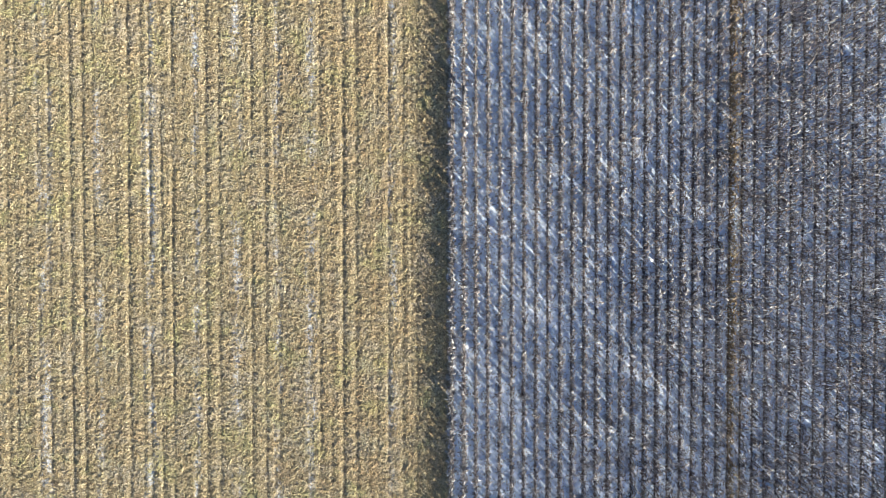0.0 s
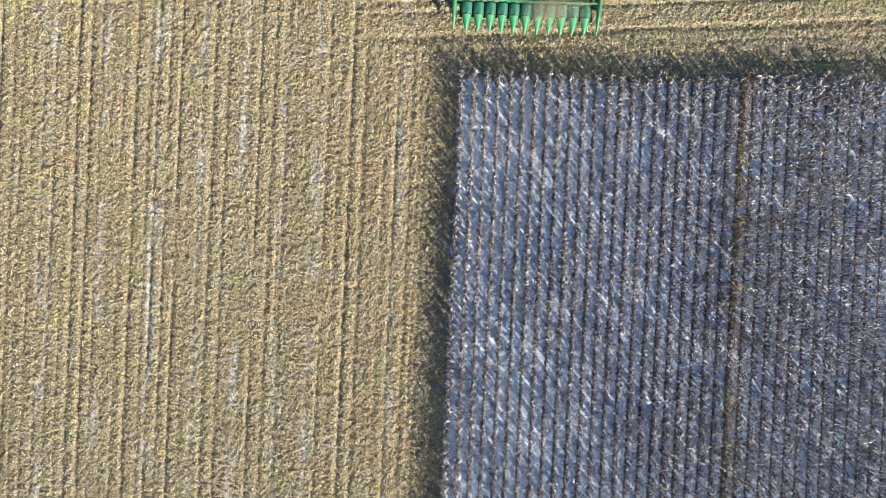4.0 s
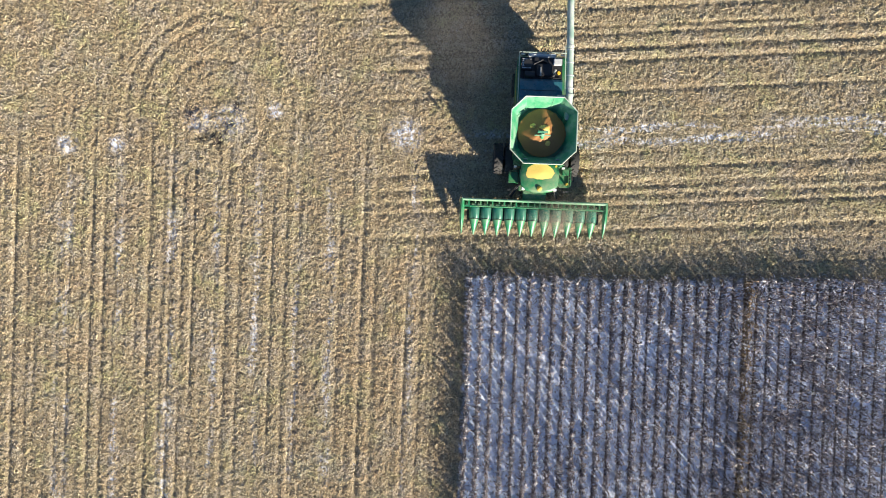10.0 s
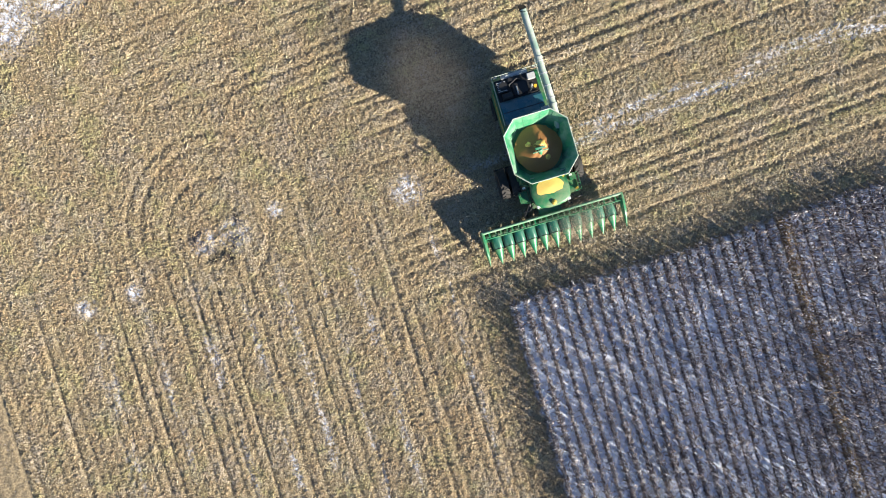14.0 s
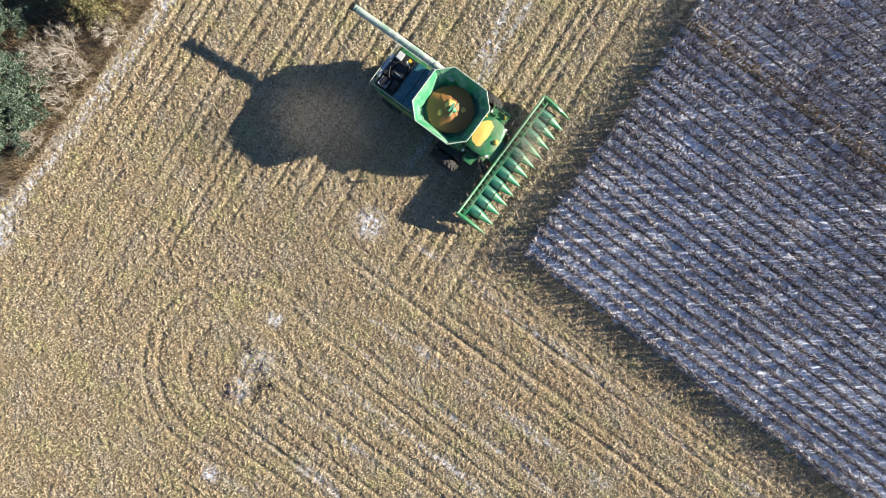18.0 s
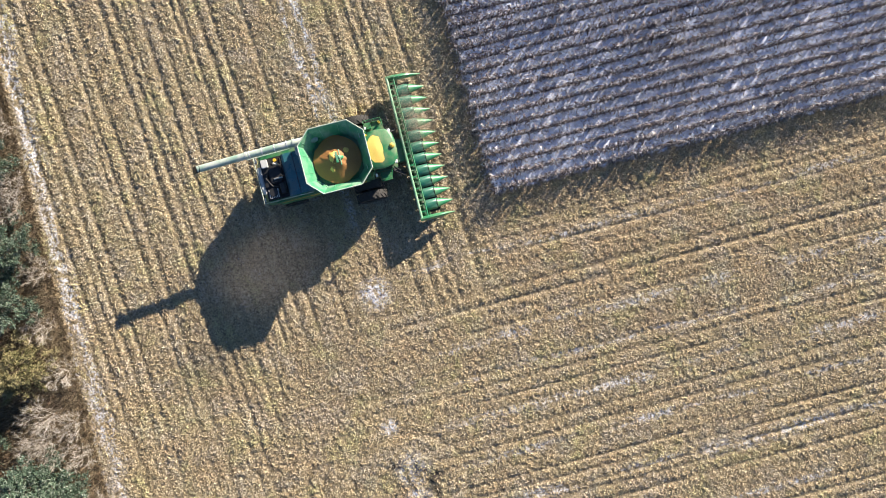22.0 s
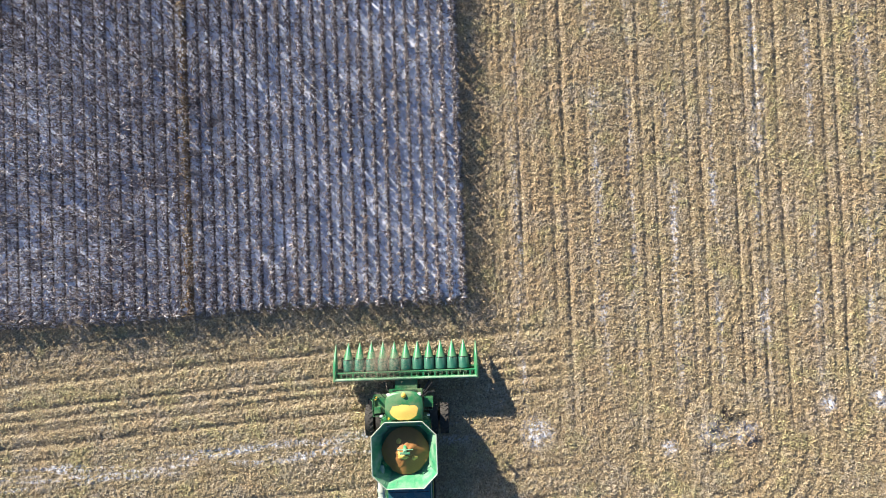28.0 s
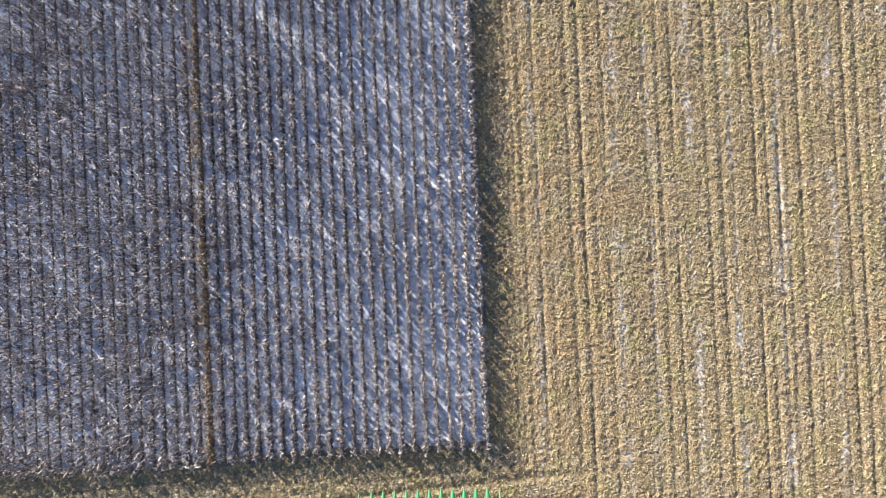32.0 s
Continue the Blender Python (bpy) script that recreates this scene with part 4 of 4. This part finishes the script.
    part("rail_post", tube([(-1.35, 1.95, 1.75), (-1.35, 1.95, 2.75)], 0.022, 6), GREEN, root)
    part("toe_board", slab(-2.06, 1.9, 1.76, -2.03, 3.1, 1.9, 0.0), GREEN, root)
    part("tool_box", slab(-2.0, 1.95, 1.77, -1.6, 2.35, 2.1, 0.03), GREEN, root)
    part("fire_bottle", tube([(-1.9, 2.9, 1.77), (-1.9, 2.9, 2.2)], 0.07, 10), YELLOW, root, "yellow bottle on the platform")
    part("hydraulic_hose", tube([(0.9, 2.7, 1.5), (1.3, 3.2, 1.4), (1.7, 3.72, 1.5)], 0.04, 6), BLACK, root)
    part("hydraulic_hose", tube([(-0.9, 2.7, 1.5), (-1.2, 3.3, 1.6), (-1.3, 3.72, 1.4)], 0.04, 6), BLACK, root)
    part("step_bracket", slab(1.15, 2.2, 1.68, 1.75, 2.9, 1.75, 0.02), GREEN, root)
    part("hand_rail", tube([(1.2, 2.2, 2.5), (1.72, 2.2, 2.5), (1.72, 2.9, 2.5), (1.2, 3.0, 2.5)], 0.022, 6), GREEN, root)
    # feeder house
    feed = part("feeder_house", loft([[(x, y, z) for y, z in ((1.5, 1.1), (1.5, 1.75), (3.98, 1.25), (3.98, 0.5))] for x in (-0.72, 0.72)]), GREEN, root)
    part("feeder_plate", slab(-0.6, 2.6, 1.42, 0.6, 2.7, 1.56, 0.02), BLACK, feed)
    for s in (-1, 1):
        part("lift_cylinder", tube([(s * 0.85, 1.5, 0.8), (s * 0.85, 3.5, 0.75)], 0.07, 10), BLACK, root)
        part("drive_shaft", tube([(s * 0.8, 2.6, 1.3), (s * 1.5, 3.75, 0.95)], 0.06, 8), BLACK, root)
    # axles and wheels
    part("front_axle", tube([(-2.6, 1.3, 1.0), (2.6, 1.3, 1.0)], 0.16, 12), BLACK, root)
    part("rear_axle", tube([(-1.5, -3.5, 0.72), (1.5, -3.5, 0.72)], 0.12, 12), BLACK, root)
    tyre_f, rim_f = None, None
    for x in (-2.42, -1.72, 1.72, 2.42):
        w = new("wheel", None)
        if tyre_f is None:
            t = smooth(part("tyre", tread_tyre(1.0, 0.56, 18), RUBBER, None), 35)
            r = smooth(part("rim", wheel_rim(0.6, 0.5), YELLOW, None, "yellow wheel rim"), 35)
            tyre_f, rim_f = t.data, r.data
        else:
            t, r = new("tyre", tyre_f), tagged(new("rim", rim_f), "yellow wheel rim")
        w.parent = root
        w.matrix_basis = pose(x, 1.3, 1.0)
        t.parent = r.parent = w
    tyre_b = None
    for x in (-1.42, 1.42):
        w = new("wheel", None)
        if tyre_b is None:
            t = smooth(part("tyre", tread_tyre(0.74, 0.5, 16), RUBBER, None), 35)
            r = smooth(part("rim", wheel_rim(0.44, 0.44), YELLOW, None, "yellow wheel rim"), 35)
            tyre_b, rim_b = t.data, r.data
        else:
            t, r = new("tyre", tyre_b), tagged(new("rim", rim_b), "yellow wheel rim")
        w.parent = root
        w.matrix_basis = pose(x, -3.5, 0.74)
        t.parent = r.parent = w
    build_header(root)
    return root


def build_header(root):
    """The twelve-row corn header: frame, trough with a screw, hoods and pointed snouts."""
    lift = 0.45
    half = 4.62
    head = part("corn_header", slab(-half, 3.98, lift + 0.25, half, 4.10, lift + 1.0, 0.03), GREEN_HEAD, root, "wide green twelve-row corn header")
    part("top_beam", tube([(-half, 4.03, lift + 1.02), (half, 4.03, lift + 1.02)], 0.085, 10), BEAM, head, "pale green worn top beam")
    part("trough", loft([[(x, y, z) for y, z in ((4.08, lift + 0.18), (4.08, lift + 0.24), (4.6, lift + 0.3), (4.6, lift + 0.2))] for x in (-half, half)]), TROUGH, head, "dark green steel trough")
    part("cross_screw", tube([(-half + 0.1, 4.32, lift + 0.5), (half - 0.1, 4.32, lift + 0.5)], 0.13, 12), TROUGH, head)
    for s in (-1, 1):
        bm = bmesh.new()
        inner, outer = [], []
        steps = 110
        for k in range(steps):
            a = k * 0.55 * s
            x = s * (half - 0.15 - (half - 0.9) * k / (steps - 1))
            inner.append(bm.verts.new((x, 4.32 + 0.12 * math.cos(a), lift + 0.5 + 0.12 * math.sin(a))))
            outer.append(bm.verts.new((x, 4.32 + 0.2 * math.cos(a), lift + 0.5 + 0.24 * math.sin(a))))
        for k in range(steps - 1):
            bm.faces.new((inner[k], inner[k + 1], outer[k + 1], outer[k]))
        bmesh.ops.solidify(bm, geom=bm.faces[:], thickness=0.008)
        part("screw_flight", bm, STEEL, head, "steel screw flight")
    part("front_rail", slab(-half, 4.58, lift + 0.28, half, 4.66, lift + 0.36, 0.01), GREEN_HEAD, head)
    pitch = 0.762
    first = -6 * pitch
    hood_me = snout_me = None
    for k in range(13):
        x = first + k * pitch
        if k in (0, 12):
            s = -1 if k == 0 else 1
            xx = x + s * 0.04
            div = smooth(part("end_divider", loft([[(xx + w * math.cos(j * math.tau / 10), y, z + h * math.sin(j * math.tau / 10)) for j in range(10)] for y, z, w, h in
                         ((3.96, lift + 0.72, 0.13, 0.4), (4.4, lift + 0.7, 0.15, 0.42), (5.1, lift + 0.55, 0.15, 0.34), (5.7, lift + 0.35, 0.1, 0.2), (6.25, lift + 0.12, 0.02, 0.03))]), GREEN_HEAD, head), 50)
            continue
        if hood_me is None:
            rings = []
            for y, z, w, h in ((4.45, 0.42, 0.33, 0.18), (4.52, 0.46, 0.355, 0.28), (5.2, 0.42, 0.34, 0.28), (5.27, 0.40, 0.31, 0.22)):
                rings.append([(w * math.cos(j * math.pi / 9), y, lift + z - 0.12 + h * math.sin(j * math.pi / 9)) for j in range(10)])
            h = smooth(part("row_hood", loft(rings), HOOD, head, "dark teal row hood"), 40)
            rings = []
            for y, z, w, hh in ((5.26, 0.30, 0.30, 0.27), (5.55, 0.24, 0.235, 0.21), (5.9, 0.14, 0.135, 0.13), (6.2, 0.04, 0.05, 0.05), (6.33, 0.0, 0.008, 0.01)):
                rings.append([(w * math.cos(j * math.pi / 9), y, lift + z - 0.04 + hh * math.sin(j * math.pi / 9)) for j in range(10)])
            s = smooth(part("snout", loft(rings), GREEN_HEAD, head, "pointed green snout"), 50)
            hood_me, snout_me = h.data, s.data
        else:
            h, s = tagged(new("row_hood", hood_me), "dark teal row hood"), tagged(new("snout", snout_me), "pointed green snout")
            h.parent = s.parent = head
        h.location = s.location = (x, 0, 0)
        bmk = tube([(x - 0.33, 5.24, lift + 0.3), (x - 0.24, 5.24, lift + 0.48), (x, 5.24, lift + 0.59), (x + 0.24, 5.24, lift + 0.48), (x + 0.33, 5.24, lift + 0.3)], 0.025, 5)
        part("hood_seam", bmk, BLACK, head)
    for k in range(12):
        x = first + (k + 0.5) * pitch
        part("row_unit", slab(x - 0.09, 4.6, lift + 0.12, x + 0.09, 5.35, lift + 0.2, 0.01), BLACK, head, "dark row unit with chains")
        part("header_bracket", slab(x - 0.05, 4.06, lift + 0.88, x + 0.05, 4.4, lift + 0.96, 0.01), GREEN_HEAD, head)
        part("header_bracket", slab(x + 0.3, 4.06, lift + 0.8, x + 0.36, 4.4, lift + 0.88, 0.01), BEAM, head, "pale worn bracket")
    part("guard_rail", tube([(-half, 4.45, lift + 0.92), (half, 4.45, lift + 0.92)], 0.05, 8), GREEN_HEAD, head)


combine = build_combine()
combine.matrix_world = pose(2.57, 9.13, -0.03, 0, 0, 179.9)


# ---- hedge line beyond the field ----
def tufts(name, label, x, y, h, spread, material):
    """Leaning blades, three at each place."""
    n = len(x)
    x, y, h = np.repeat(x, 3), np.repeat(y, 3), np.repeat(h, 3) * rng.uniform(0.6, 1.1, 3 * n)
    n = len(x)
    a = rng.uniform(0, math.tau, n)
    x, y = x + rng.normal(0, 0.12, n), y + rng.normal(0, 0.12, n)
    z = np.zeros(n) - 0.02
    lean = h[:, None] * rng.uniform(0.3, spread, n)[:, None] * np.stack([np.cos(a), np.sin(a)], 1)
    w = rng.uniform(0.008, 0.02, n)
    side = np.stack([-np.sin(a), np.cos(a)], 1) * w[:, None]
    p = np.stack([x, y], 1)
    v = np.stack([np.c_[p - side, z], np.c_[p + side, z], np.c_[p + lean * 0.4 - side * 0.8, h * 0.6], np.c_[p + lean * 0.4 + side * 0.8, h * 0.6], np.c_[p + lean, h * 0.8]], 1).reshape(-1, 3)
    o = (np.arange(n) * 5)[:, None, None]
    t = np.array([[0, 1, 3], [0, 3, 2], [2, 3, 4]])[None] + o
    tagged(soup(name, v, t.reshape(-1, 3), material), label, "grass", kind="stuff")


n = 70000
gx, gy = rng.uniform(-42, 42, n), 29.45 + rng.gamma(1.25, 2.0, n)
keep = (gy < 44) & (((gx + 19.2) ** 2 + (gy - 31.2) ** 2) > 3.5 * rng.random(n) * 2)
tufts("dead_grass", "tangled brown dead grass along the field edge", gx[keep], gy[keep], rng.uniform(0.2, 0.75, keep.sum()), 1.3, GRASS)


def limb_lines(g, height, spread, count, droop):
    """Lines of limbs leaving a trunk."""
    lines = []
    for k in range(count):
        f = 0.12 + 0.83 * k / count
        a = k * 2.4 + g.gauss(0, 0.3)
        reach = spread * (1.0 - 0.62 * f) * g.uniform(0.7, 1.15)
        base = Vector((0, 0, height * f))
        tip = base + Vector((math.cos(a) * reach, math.sin(a) * reach, reach * (0.35 - droop)))
        lines.append((base, base.lerp(tip, 0.5) + Vector((0, 0, 0.08 * reach)), tip))
    return lines


def build_cedar(seed, height, spread, leaf, label):
    g = random.Random(seed)
    r = np.random.default_rng(seed)
    root = tagged(new("cedar_tree"), label, "tree", "trees of the hedge line")
    trunk = part("trunk", tube([(0, 0, -0.1), (0.04, 0.02, height * 0.35), (-0.03, 0.04, height * 0.7), (0, 0, height * 0.97)], [0.16, 0.12, 0.07, 0.015], 8), BARK, root)
    lines = limb_lines(g, height, spread, 46, 0.2)
    bm = bmesh.new()
    for a, b, c in lines:
        tube([a, b, c], [0.04, 0.025, 0.008], 5, bm)
    tagged(part("limb_mass", bm, BARK, root), kind="stuff")
    pts, dirs = [], []
    for a, b, c in lines:
        for k in range(9):
            f = g.uniform(0.35, 1.05)
            p = a.lerp(c, f) + Vector((g.gauss(0, 0.17), g.gauss(0, 0.17), g.gauss(0, 0.13)))
            d = (c - a).normalized() + Vector((g.gauss(0, 0.5), g.gauss(0, 0.5), g.gauss(0.25, 0.4)))
            pts.append(p)
            dirs.append(d.normalized())
    for k in range(30):
        pts.append(Vector((g.gauss(0, 0.14), g.gauss(0, 0.14), height * g.uniform(0.85, 1.04))))
        dirs.append(Vector((g.gauss(0, 0.4), g.gauss(0, 0.4), 1)).normalized())
    P, D = np.array(pts), np.array(dirs)
    k = 36
    P, D = np.repeat(P, k, 0), np.repeat(D, k, 0)
    n = len(P)
    P = P + r.normal(0, 0.095, (n, 3))
    D = D + r.normal(0, 0.45, (n, 3))
    D /= np.linalg.norm(D, axis=1)[:, None]
    S = np.cross(D, r.normal(0, 1, (n, 3)))
    S /= np.linalg.norm(S, axis=1)[:, None]
    L, W = r.uniform(0.10, 0.22, n)[:, None], r.uniform(0.018, 0.04, n)[:, None]
    v = np.stack([P - D * L * 0.4, P + S * W, P + D * L * 0.6, P - S * W], 1).reshape(-1, 3)
    o = (np.arange(n) * 4)[:, None, None]
    t = (np.array([[0, 1, 2], [0, 2, 3]])[None] + o).reshape(-1, 3)
    crown = soup("crown", v, t, leaf)
    crown.parent = root
    return root


def build_bare(seed, height, material, label, name="bare_shrub"):
    """Many thin stems that fork upward and outward."""
    g = random.Random(seed)
    root = tagged(new(name), label, "shrub", "shrubs of the hedge line")
    big, fine = bmesh.new(), bmesh.new()

    def grow(p, d, length, rad, depth):
        mid = p + d * length * 0.5 + Vector((g.gauss(0, 0.05), g.gauss(0, 0.05), 0)) * length
        end = p + d * length + Vector((g.gauss(0, 0.1), g.gauss(0, 0.1), 0)) * length
        tube([p, mid, end], [rad, rad * 0.8, rad * 0.55], 4 if depth > 2 else 3, big if depth > 2 else fine)
        if depth:
            for k in range(g.randint(3, 4)):
                nd = (d + Vector((g.gauss(0, 0.55), g.gauss(0, 0.55), g.gauss(0.1, 0.3)))).normalized()
                start = p.lerp(end, g.uniform(0.45, 1.0))
                grow(start, nd, length * g.uniform(0.5, 0.78), max(0.005, rad * 0.52), depth - 1)
    for k in range(6):
        a = k * 1.05 + g.gauss(0, 0.2)
        grow(Vector((math.cos(a) * 0.12, math.sin(a) * 0.12, -0.05)), Vector((math.cos(a) * 0.5, math.sin(a) * 0.5, 1)).normalized(), height * 0.42, 0.026, 4)
    tagged(part("stem_mass", big, TWIG, root), kind="stuff")
    tagged(part("twig_mass", fine, material, root), kind="stuff")
    return root


cedar = build_cedar(11, 4.6, 2.3, NEEDLE, "dense grey-green cedar with feathery sprays at the field edge")
cedar.matrix_basis = pose(2.6, 30.9, 0)
cedar_b = build_cedar(23, 3.8, 2.0, NEEDLE, "bushy grey-green cedar among dead grass")
cedar_b.matrix_basis = pose(8.4, 31.0, 0)
for x, y, rz, k in ((-0.6, 31.9, 90, 0), (-13.4, 31.6, 40, 1), (-16.4, 33.1, 120, 0), (5.4, 34.3, 200, 0), (12.9, 32.3, 75, 1), (17.4, 33.1, 10, 0), (-21.5, 33.9, 310, 0), (-26.0, 34.7, 150, 1), (24.0, 33.1, 260, 1),
                    (-9.4, 35.9, 20, 0), (10.5, 35.7, 95, 0), (0.8, 35.7, 230, 1), (30.5, 34.2, 180, 0), (-32.0, 34.2, 80, 0), (-2.6, 37.3, 140, 0), (6.2, 38.3, 15, 1)):
    copy_thing((cedar, cedar_b)[k], pose(x, y, 0, 0, 0, rz))
for x, y, rz, k, size in ((-15.2, 31.5, 15, 0, 1.15), (-12.3, 32.5, 75, 1, 1.2), (-18.6, 33.7, 140, 1, 1.2), (3.6, 33.9, 280, 1, 1.2), (10.4, 33.4, 35, 0, 1.1)):
    copy_thing((cedar, cedar_b)[k], pose(x, y, 0, 0, 0, rz) @ Matrix.Scale(size, 4))
scrub = build_cedar(37, 3.2, 2.7, SCRUB, "yellow-green scrubby tree with thin leaves")
scrub.name = "scrub_tree"
scrub.matrix_basis = pose(-5.0, 32.2, 0)
for x, y, rz in ((15.4, 30.8, 160), (-29.0, 31.4, 250)):
    copy_thing(scrub, pose(x, y, 0, 0, 0, rz))
bare = build_bare(3, 3.0, TWIG, "leafless grey shrub with fine tangled twigs")
bare.matrix_basis = pose(-8.4, 31.6, 0)
bare_b = build_bare(8, 1.9, TWIG, "low grey leafless shrub")
bare_b.matrix_basis = pose(-2.7, 30.6, 0)
for x, y, rz, k in ((-10.2, 32.2, 50, 0), (11.2, 30.8, 130, 0), (5.2, 30.4, 210, 1), (-11.2, 30.1, 300, 1), (6.6, 30.1, 90, 1), (-5.8, 30.0, 20, 1), (-24.0, 31.6, 180, 0), (10.4, 29.9, 250, 1), (20.9, 31.6, 330, 0),
                    (-14.6, 30.1, 110, 1), (0.9, 29.8, 160, 1), (27.3, 31.6, 60, 0), (-9.3, 30.2, 200, 1), (14.0, 30.1, 30, 1)):
    copy_thing((bare, bare_b)[k], pose(x, y, 0, 0, 0, rz))


# ---- dust and chaff hanging round the working machine ----
def chaff(label, puffs):
    """Loose specks in the air, thickest at the middle of each puff."""
    spots = np.concatenate([np.stack([rng.normal(x, sx, n), rng.normal(y, sy, n), np.abs(rng.normal(z, sz, n)) + 0.1], 1) for x, y, z, sx, sy, sz, n in puffs])
    n = len(spots)
    corner = rng.normal(0, 1.0, (n, 3, 3))
    corner /= np.linalg.norm(corner, axis=2)[:, :, None]
    size = rng.uniform(0.006, 0.014, n)[:, None, None]
    v = (spots[:, None, :] + corner * size).reshape(-1, 3)
    tagged(soup("chaff_dust", v, np.arange(3 * n).reshape(-1, 3), DUST), label, "dust", kind="stuff")


chaff("pale tan chaff and dust hanging about the corn header", [(3.9, 3.9, 1.7, 0.7, 0.5, 0.5, 44000), (5.3, 4.5, 1.6, 0.9, 0.6, 0.4, 26000)])
chaff("tan dust drifting behind the combine harvester", [(-3.0, 15.6, 2.4, 1.2, 1.5, 0.6, 60000), (-1.4, 13.4, 3.0, 0.9, 1.2, 0.5, 26000), (-6.5, 10.5, 0.8, 2.2, 2.4, 0.5, 44000), (1.0, 18.5, 1.0, 1.2, 2.0, 0.5, 20000)])
